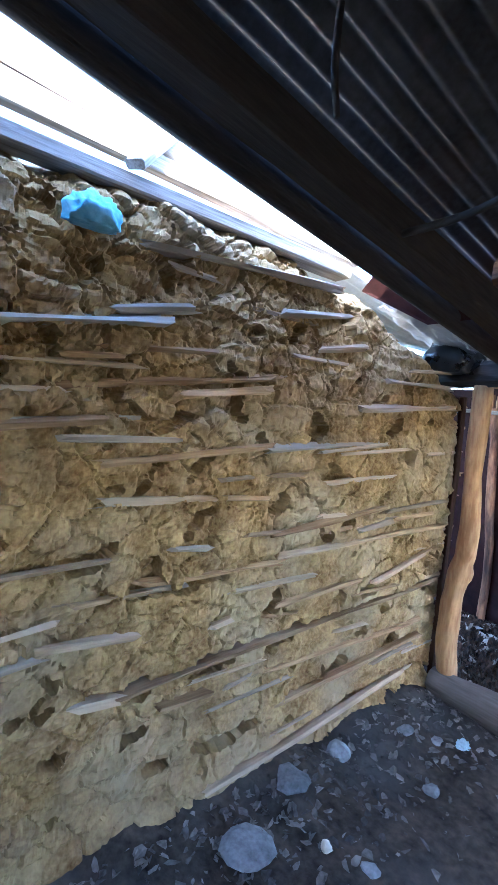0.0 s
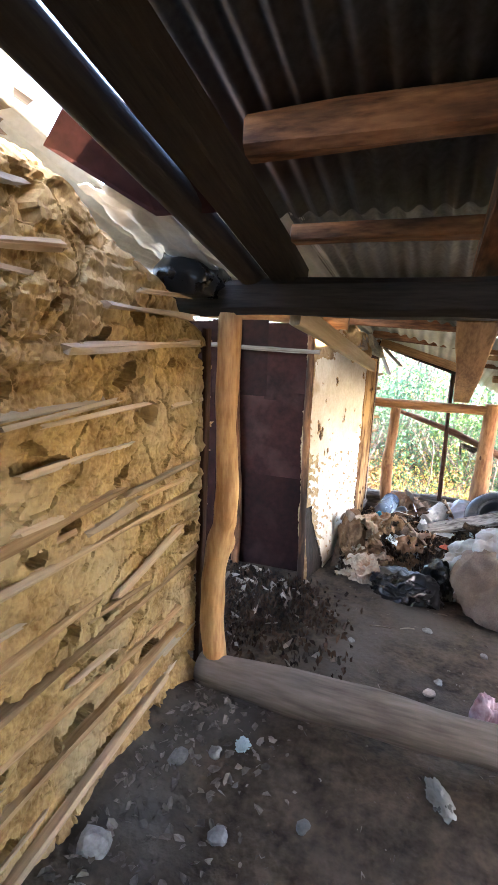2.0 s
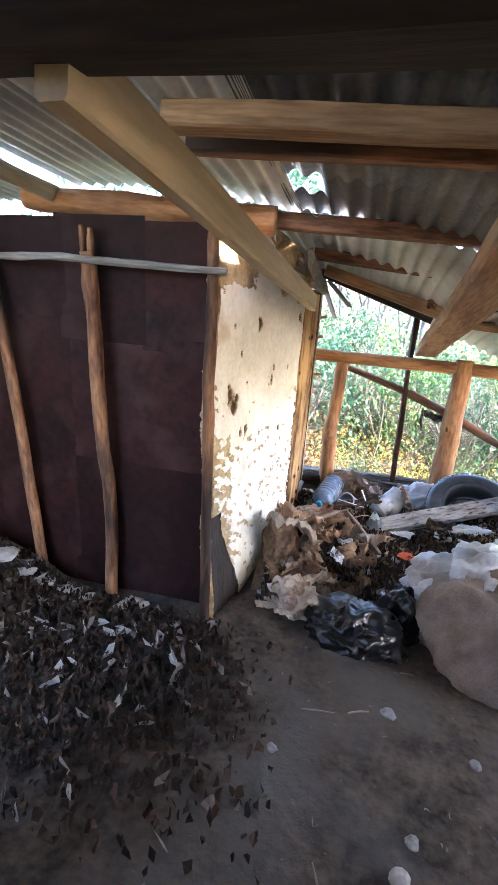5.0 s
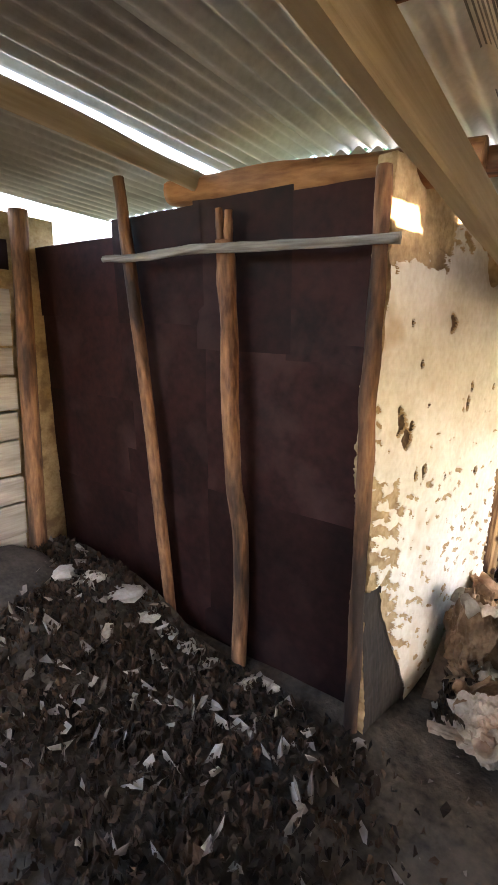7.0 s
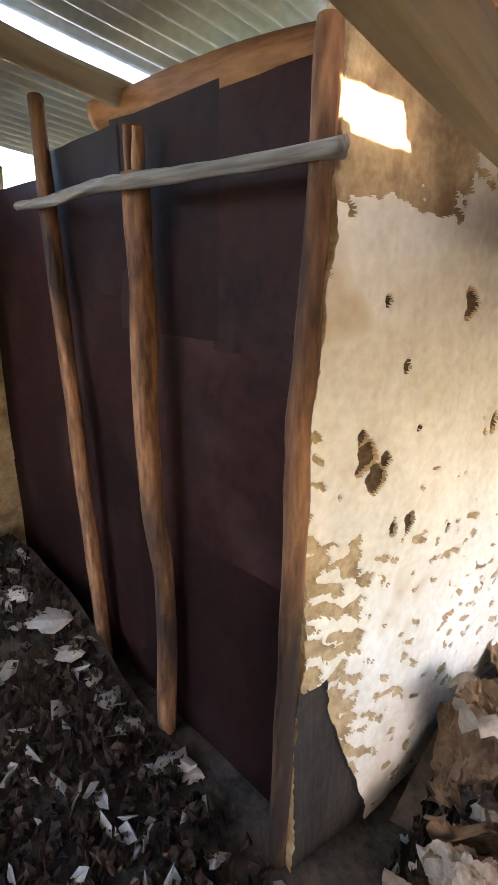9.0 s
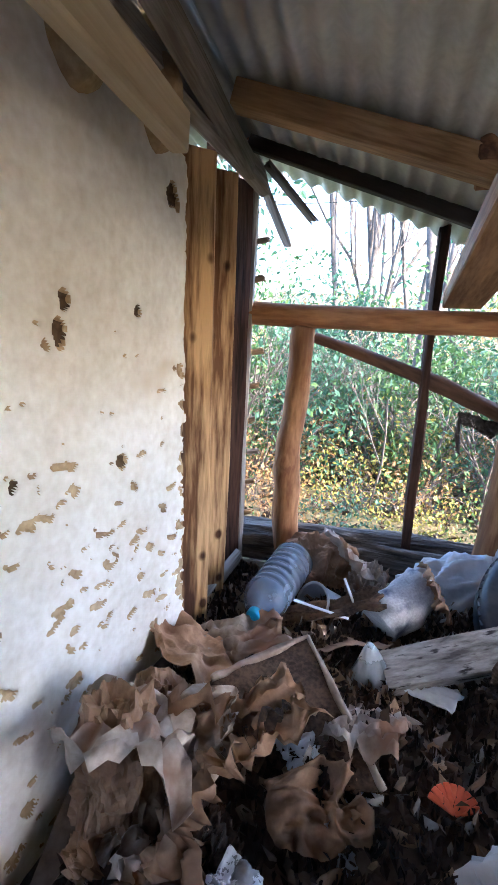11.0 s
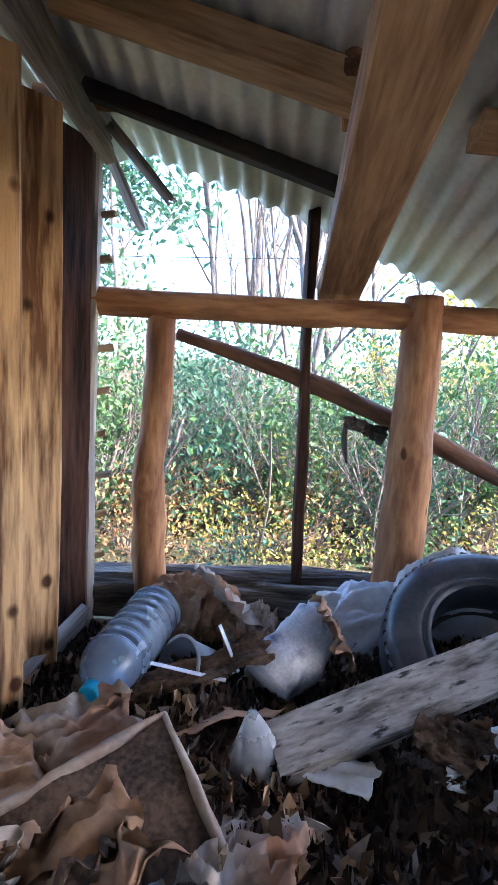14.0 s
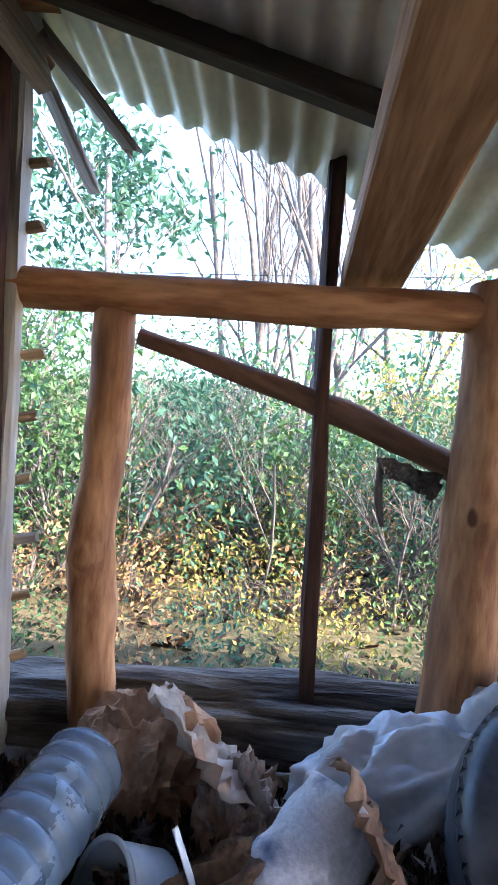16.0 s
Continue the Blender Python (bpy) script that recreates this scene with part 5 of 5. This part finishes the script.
for k, (x, y, r, sd) in enumerate(((0.40, 4.76, (0.22, 0.15, 0.20), 94), (0.26, 4.60, (0.13, 0.12, 0.20), 95), (0.80, 4.95, (0.24, 0.16, 0.18), 96), (1.05, 4.95, (0.22, 0.16, 0.18), 98), (0.98, 5.22, (0.11, 0.07, 0.20), 99), (0.60, 5.36, (0.16, 0.06, 0.06), 101))):
    thing_bag("plastic_bag", (x, y, rest(x, y)), r, sd, FILM, "dirty white plastic bag stuffed with rubbish", "plastic bag", crease=0.3, sub=5)
thing_bag("paper_bag", (1.42, 5.42, rest(1.42, 5.42)), (0.22, 0.18, 0.34), 102, KRAFT, "bulky brown paper sack on the heap", "paper bag", crease=0.28, sub=5)
thing_bag("paper_bag", (1.15, 5.55, rest(1.15, 5.55)), (0.2, 0.14, 0.28), 103, CARD, "dark cardboard sack on the heap", "paper bag", crease=0.28, sub=5)
thing_bag("plastic_bag", (1.9, 5.2, rest(1.9, 5.2)), (0.3, 0.25, 0.28), 104, FILM, "dirty white plastic bag stuffed with rubbish", "plastic bag", crease=0.3, sub=5)
# fan-shaped orange lid
lid = root("orange_lid", (0.15, 4.98, rest(0.15, 4.98, -0.03)), "ribbed orange plastic lid in the litter", "lid")
for k in range(9):
    a = math.radians(20 + 17 * k)
    bm = bmesh.new()
    bmesh.ops.create_cube(bm, size=1, matrix=Matrix.Diagonal((0.062, 0.0155, 0.007, 1)))
    bmesh.ops.bevel(bm, geom=bm.edges[:], offset=0.002, segments=1, affect="EDGES")
    part("rib", bm, ORANGE, lid, m=PLACE[lid.name] @ pose(0, 0, 0, 20, 0, 0) @ pose(0.030 * math.cos(a), 0.030 * math.sin(a), 0.003 * (k % 2), 0, 0, math.degrees(a)), smooth=False)

# crumpled scraps strewn over the front of the heap
rs = random.Random(404)
for k in range(46):
    x, y = rs.uniform(-0.64, 0.15), rs.uniform(4.45, 5.35)
    if k > 24:
        x, y = rs.uniform(0.1, 1.3), rs.uniform(4.7, 5.6)
    w = rs.uniform(0.05, 0.15)
    kind = rs.choice((PAPER, KRAFT, KRAFT, CARD, CARD, CARD, FILM))
    words = {PAPER: "pale crumpled paper scrap on the rubbish", KRAFT: "brown crumpled paper scrap on the rubbish", CARD: "dark torn cardboard scrap on the rubbish", FILM: "milky crumpled film scrap on the rubbish"}[kind]
    thing_sheet("scrap", (x, y, rest(x, y) + (0.02 if -0.35 < x < 0.25 else rs.uniform(0.03, 0.11))), (w, w * rs.uniform(0.5, 0.9)), w * rs.uniform(0.12, 0.24), 500 + k, kind, words, "scrap", rot=(rs.uniform(-45, 45), rs.uniform(-45, 45), rs.uniform(0, 360)), n=20, fold=rs.uniform(0.8, 1.5))

# loose things on the floor
thing_bag("film_bag", (0.30, 3.10, floor_z(0.3, 3.1) - 0.01), (0.055, 0.05, 0.13), 111, PINK, "small pink and white plastic bag on the floor", "plastic bag", crease=0.35)
thing_bag("film_bag", (0.08, 2.50, floor_z(0.08, 2.5) - 0.01), (0.035, 0.07, 0.025), 112, TUB, "small white plastic bag flattened on the floor", "plastic bag", rot=(0, 0, 25), crease=0.35)
thing_bag("film_bag", (-0.66, 2.42, floor_z(-0.66, 2.42) - 0.01), (0.025, 0.025, 0.03), 113, BLUEFILM, "small blue plastic wad on the floor", "plastic wad", crease=0.35)
for k, (x, y, r, fl) in enumerate(((-0.92, 1.55, 0.075, 0.35), (-0.80, 1.24, 0.085, 0.35), (-0.94, 1.86, 0.05, 0.6), (-0.60, 2.05, 0.035, 0.5), (-0.75, 2.35, 0.03, 0.6), (-0.52, 1.55, 0.03, 0.4), (-0.35, 2.2, 0.025, 0.5), (-0.86, 2.25, 0.04, 0.4), (0.10, 3.4, 0.025, 0.5), (0.03, 3.9, 0.03, 0.4), (-0.4, 3.6, 0.02, 0.6), (0.35, 3.75, 0.022, 0.5))):
    tagged(link("stone", rock_bm(r, 30 + k, fl, 2, 0.6), STONE, pose(x, y, floor_z(x, y) + r * fl * 0.35, 0, 0, 40 * k), smooth=False), "flat grey stone lying on the earth floor", "stone", "stones on the floor")
tagged(link("white_chip", rock_bm(0.022, 50, 0.9, 2, 0.5), WHITEBIT, pose(-0.66, 1.48, floor_z(-0.66, 1.48) + 0.012), smooth=False), "small white plaster chip on the floor", "plaster chip")
tagged(link("white_chip", rock_bm(0.03, 53, 0.6, 2, 0.5), WHITEBIT, pose(0.05, 3.28, floor_z(0.05, 3.28) + 0.012), smooth=False), "small white plaster chip on the floor", "plaster chip")
for k, (x, y, r) in enumerate(((-2.05, 4.10, 0.075), (-1.90, 4.13, 0.06), (-1.78, 4.15, 0.045), (-1.68, 4.17, 0.055), (-1.56, 4.17, 0.04), (-1.32, 4.21, 0.055), (-1.25, 4.22, 0.03), (-2.22, 4.05, 0.06), (-2.38, 4.02, 0.07))):
    tagged(link("rubble", rock_bm(r, 70 + k, 0.35, 2, 0.9), WHITEBIT, pose(x, y, mound_z(x, y) + r * 0.3, 0, 0, 33 * k), smooth=False), "pale rubble lump at the foot of the partition", "rubble", "rubble")
for k in range(16):
    x, y = random.uniform(-0.5, 1.2), random.uniform(2.95, 4.2)
    a = random.uniform(0, 180)
    L = random.uniform(0.06, 0.2)
    dx, dy = math.cos(radians(a)) * L / 2, math.sin(radians(a)) * L / 2
    tagged(local_pole("twig", [(x - dx, y - dy, floor_z(x - dx, y - dy) + 0.004), (x, y, floor_z(x, y) + 0.008), (x + dx, y + dy, floor_z(x + dx, y + dy) + 0.004)], [0.004, 0.004, 0.003], GREY, 400 + k, sides=6, steps=6), "thin dry twig on the floor", "twig", "twigs on the floor")

# ---- outside: trees, bushes, wire ----
def branch(verts, faces, p, d, length, r, depth, rnd, tips, spread=0.55, up=0.25):
    segs, sides = (4, 6) if depth > 1 else (3, 4)
    prev = None
    for i in range(segs + 1):
        rr = r * (1 - 0.55 * i / segs)
        side = d.orthogonal().normalized()
        o = d.cross(side)
        k = len(verts)
        for a in range(sides):
            an = 2 * math.pi * a / sides
            verts.append(p + (side * math.cos(an) + o * math.sin(an)) * rr)
        if prev is not None:
            for a in range(sides):
                faces.append((prev + a, prev + (a + 1) % sides, k + (a + 1) % sides, k + a))
        prev = k
        if i < segs:
            if depth > 0 and i > 0:
                for _ in range(2 if depth < 3 else 1):
                    nd = (d + Vector((rnd.gauss(0, spread), rnd.gauss(0, spread), rnd.gauss(up, spread * 0.6)))).normalized()
                    branch(verts, faces, p.copy(), nd, length * rnd.uniform(0.45, 0.7), rr * 0.6, depth - 1, rnd, tips, spread, up)
            d = (d + Vector((rnd.gauss(0, 0.12), rnd.gauss(0, 0.12), rnd.gauss(0.03, 0.06)))).normalized()
            p = p + d * (length / segs)
    tips.append(p)


def leaf_cloud(centres, per, spread, size, rnd):
    verts, faces = [], []
    for c in centres:
        for _ in range(per):
            q = c + Vector((rnd.gauss(0, spread), rnd.gauss(0, spread), rnd.gauss(0, spread * 0.8)))
            m = Euler((rnd.uniform(-1.2, 1.2), rnd.uniform(-1.2, 1.2), rnd.uniform(0, 6.3))).to_matrix()
            s = size * rnd.uniform(0.6, 1.3)
            k = len(verts)
            for v in ((-s, 0, 0), (0, -s * 0.45, s * 0.12), (s, 0, 0), (0, s * 0.45, s * 0.12)):
                verts.append(q + m @ Vector(v))
            faces += [(k, k + 1, k + 2), (k, k + 2, k + 3)]
    return verts, faces


def tree(name, at, height, r, depth, seed, label, leaf=None, per=0, size=0.06, lean=(0, 0), spread=0.55, puff=0.35, material=TWIG):
    rnd = random.Random(seed)
    t = root(name, at, label, "tree")
    verts, faces, tips = [], [], []
    branch(verts, faces, Vector((0, 0, -0.2)), Vector((lean[0], lean[1], 1)).normalized(), height, r, depth, rnd, tips, spread)
    raw("trunk", verts, faces, material, t, m=pose(*at))
    if leaf:
        lv, lf = leaf_cloud(tips, per, puff, size, rnd)
        raw("crown", lv, lf, leaf, t, m=pose(*at), smooth=False)
    return t


def bush(at, w, h, seed, leaf, count, size, label, material=TWIG):
    rnd = random.Random(seed)
    b = root("bush", at, label, "bush")
    verts, faces, tips = [], [], []
    for k in range(7):
        branch(verts, faces, Vector((rnd.uniform(-0.3, 0.3) * w, rnd.uniform(-0.3, 0.3) * w, -0.2)), Vector((rnd.gauss(0, 0.4), rnd.gauss(0, 0.4), 1)).normalized(), h * rnd.uniform(0.6, 1.0), 0.02, 2, rnd, tips, 0.5, 0.1)
    raw("stem", verts, faces, material, b, m=pose(*at))
    cs = [Vector((rnd.gauss(0, 0.36) * w, rnd.gauss(0, 0.36) * w, abs(rnd.gauss(0.5, 0.33)) * h)) for _ in range(count // 16)]
    lv, lf = leaf_cloud(cs, 30, 0.17, size * 0.9, rnd)
    raw("foliage", lv, lf, leaf, b, m=pose(*at), smooth=False)
    return b


def land(x, y, dz=0):
    return (x, y, land_z(x, y) + dz)


tree("evergreen_tree", land(-1.55, 9.6), 4.2, 0.07, 3, 5, "leafy evergreen tree beside the shed", LEAFB, 46, 0.068, spread=0.6, puff=0.30)
tree("evergreen_tree", land(-4.6, 13.0), 5.5, 0.11, 3, 6, "leafy evergreen tree behind the shed", LEAFB, 26, 0.085, spread=0.6, puff=0.4)
tree("bare_tree", land(0.30, 10.2), 4.6, 0.09, 3, 18, "bare grey tree trunk rising through the bushes", spread=0.4)
for k, (x, y, h, r, seed) in enumerate(((0.75, 12.5, 6.5, 0.12, 8), (-0.25, 13.5, 7.0, 0.085, 9), (0.35, 12.0, 6.5, 0.07, 15), (-0.05, 11.6, 5.6, 0.055, 16), (1.5, 14.0, 7.5, 0.10, 10), (0.1, 15.5, 8.0, 0.10, 11), (-1.0, 14.2, 6.8, 0.08, 31), (2.4, 15.0, 7.0, 0.10, 32))):
    tree("bare_tree", land(x, y), h, r, 4, seed, "tall bare grey winter tree", spread=0.30)
# Right-hand crowns: their sunlit look is put into the leaf colour.
tree("bare_tree", land(4.5, 20.0), 6.0, 0.12, 4, 12, "bare tree with leaves coloured yellow as if sunlit", LEAF_SUNLIT_DRY, 5, 0.08, spread=0.5, puff=0.3)
tree("bare_tree", land(6.5, 15.0), 4.5, 0.10, 3, 13, "small tree with yellow-green leaves coloured as if sunlit", LEAF_SUNLIT_DRY, 26, 0.08, spread=0.6, puff=0.35)
tree("bare_tree", land(3.2, 13.5), 3.6, 0.07, 3, 14, "small tree with yellow-green leaves coloured as if sunlit", LEAF_SUNLIT_DRY, 30, 0.05, spread=0.6, puff=0.3)
for k, (x, y, w, h) in enumerate(((-2.5, 9.0, 1.0, 2.2), (-1.5, 8.5, 0.8, 1.7), (-0.6, 8.9, 0.85, 1.5), (0.3, 8.7, 0.8, 1.25), (1.1, 8.4, 0.8, 1.35), (2.0, 8.6, 0.85, 1.5), (3.0, 8.8, 0.95, 1.7), (4.2, 9.2, 1.1, 1.9), (-3.6, 8.2, 1.0, 2.4))):
    bush(land(x, y), w, h + 0.2, 300 + k, (LEAFB, LEAF)[k % 2], 1500, (0.04, 0.034, 0.045)[k % 3], "dense green bush close outside the window opening")
for k, (x, y) in enumerate(((-1.0, 7.7), (-0.3, 7.6), (0.35, 7.7), (1.0, 7.6), (-1.7, 7.5), (1.7, 7.7), (2.5, 7.7))):
    bush(land(x, y + 0.3), 0.45, 0.45, 330 + k, (DRYLEAF, LEAF_SUNLIT_DRY, DRYLEAF, LEAF)[k % 4], 420, 0.022, "low dry undergrowth close outside the window opening")
for k, (x, y) in enumerate(((-1.3, 7.05), (-0.75, 7.1), (-0.2, 7.0), (0.3, 7.15), (0.8, 7.0), (1.4, 7.1), (2.0, 7.1))):
    bush(land(x, y), 0.34, 0.26, 380 + k, (LEAF, DRYLEAF, LEAFB, LEAF_SUNLIT_DRY)[k % 4], 420, 0.020, "low green and dry weeds along the shed's open side")
for k, (x, y, h) in enumerate(((-0.1, 8.0, 1.3), (0.75, 7.9, 1.2), (1.5, 8.1, 1.3), (2.3, 8.0, 1.2))):
    tree("bare_shrub", land(x, y), h, 0.012, 3, 350 + k, "bare pale twiggy shrub outside the window opening", spread=0.6)
for k, (x, y, w, h, leaf, n_, s) in enumerate((
        (-2.2, 9.2, 1.1, 1.9, LEAF, 2400, 0.045), (-0.9, 11.0, 1.3, 2.0, LEAFB, 2600, 0.05), (0.2, 12.0, 1.2, 1.6, LEAFB, 2200, 0.05), (-3.4, 10.0, 1.2, 2.4, LEAF, 2400, 0.05),
        (1.6, 10.5, 1.1, 1.5, LEAF, 2200, 0.045), (2.7, 10.0, 1.2, 1.7, LEAF, 2400, 0.045), (4.0, 11.0, 1.4, 2.0, LEAF, 2600, 0.05), (5.6, 11.5, 1.5, 2.1, LEAF_SUNLIT_DRY, 2400, 0.055), (7.5, 12.5, 1.7, 2.4, LEAF, 2600, 0.06),
        (1.2, 14.0, 1.4, 2.0, LEAFB, 2200, 0.06), (-1.8, 14.5, 1.5, 2.4, LEAF, 2200, 0.06), (3.4, 15.5, 1.7, 2.4, LEAF_SUNLIT_DRY, 2000, 0.06), (9.5, 14.0, 1.8, 2.6, LEAF, 2400, 0.06),
        (-0.4, 9.0, 0.7, 0.7, DRYLEAF, 900, 0.03), (0.3, 8.8, 0.6, 0.7, LEAF_SUNLIT_DRY, 800, 0.03), (0.9, 9.3, 0.7, 0.75, DRYLEAF, 900, 0.03), (-1.2, 9.0, 0.6, 0.6, DRYLEAF, 700, 0.03))):
    bush(land(x, y), w, h, 200 + k, leaf, n_, s, "green evergreen bush outside the window opening" if leaf in (LEAF, LEAFB) else "dry yellow-brown bush outside the window opening")
rnd = random.Random(77)
cs = [Vector((rnd.uniform(-32, 40), rnd.uniform(27, 44), 0)) for _ in range(420)]
cs = [Vector((c.x, c.y, land_z(c.x, c.y) + abs(rnd.gauss(1.2, 1.3)))) for c in cs]
lv, lf = leaf_cloud(cs, 40, 0.8, 0.16, rnd)
tagged(raw("far_woods", lv, lf, DRYLEAF, smooth=False), "grey-brown winter woods in the distance", "woods", kind="stuff")


def near_out(r):
    x, y = r.uniform(-4, 8), r.uniform(6.5, 12)
    return x, y, land_z(x, y)


chips("outside_leaves", 3000, near_out, 0.05, SCRAP, "fallen brown leaves on the ground outside", "fallen leaves", 9, 0.03)
tagged(local_pole("overhead_wire", [(-9, 12.5, 3.0), (0, 12.5, 3.15), (9, 12.5, 3.5)], [0.008, 0.008, 0.008], WIRE, 500, lump=0, sides=6), "thin dark overhead wire between trees", "wire")
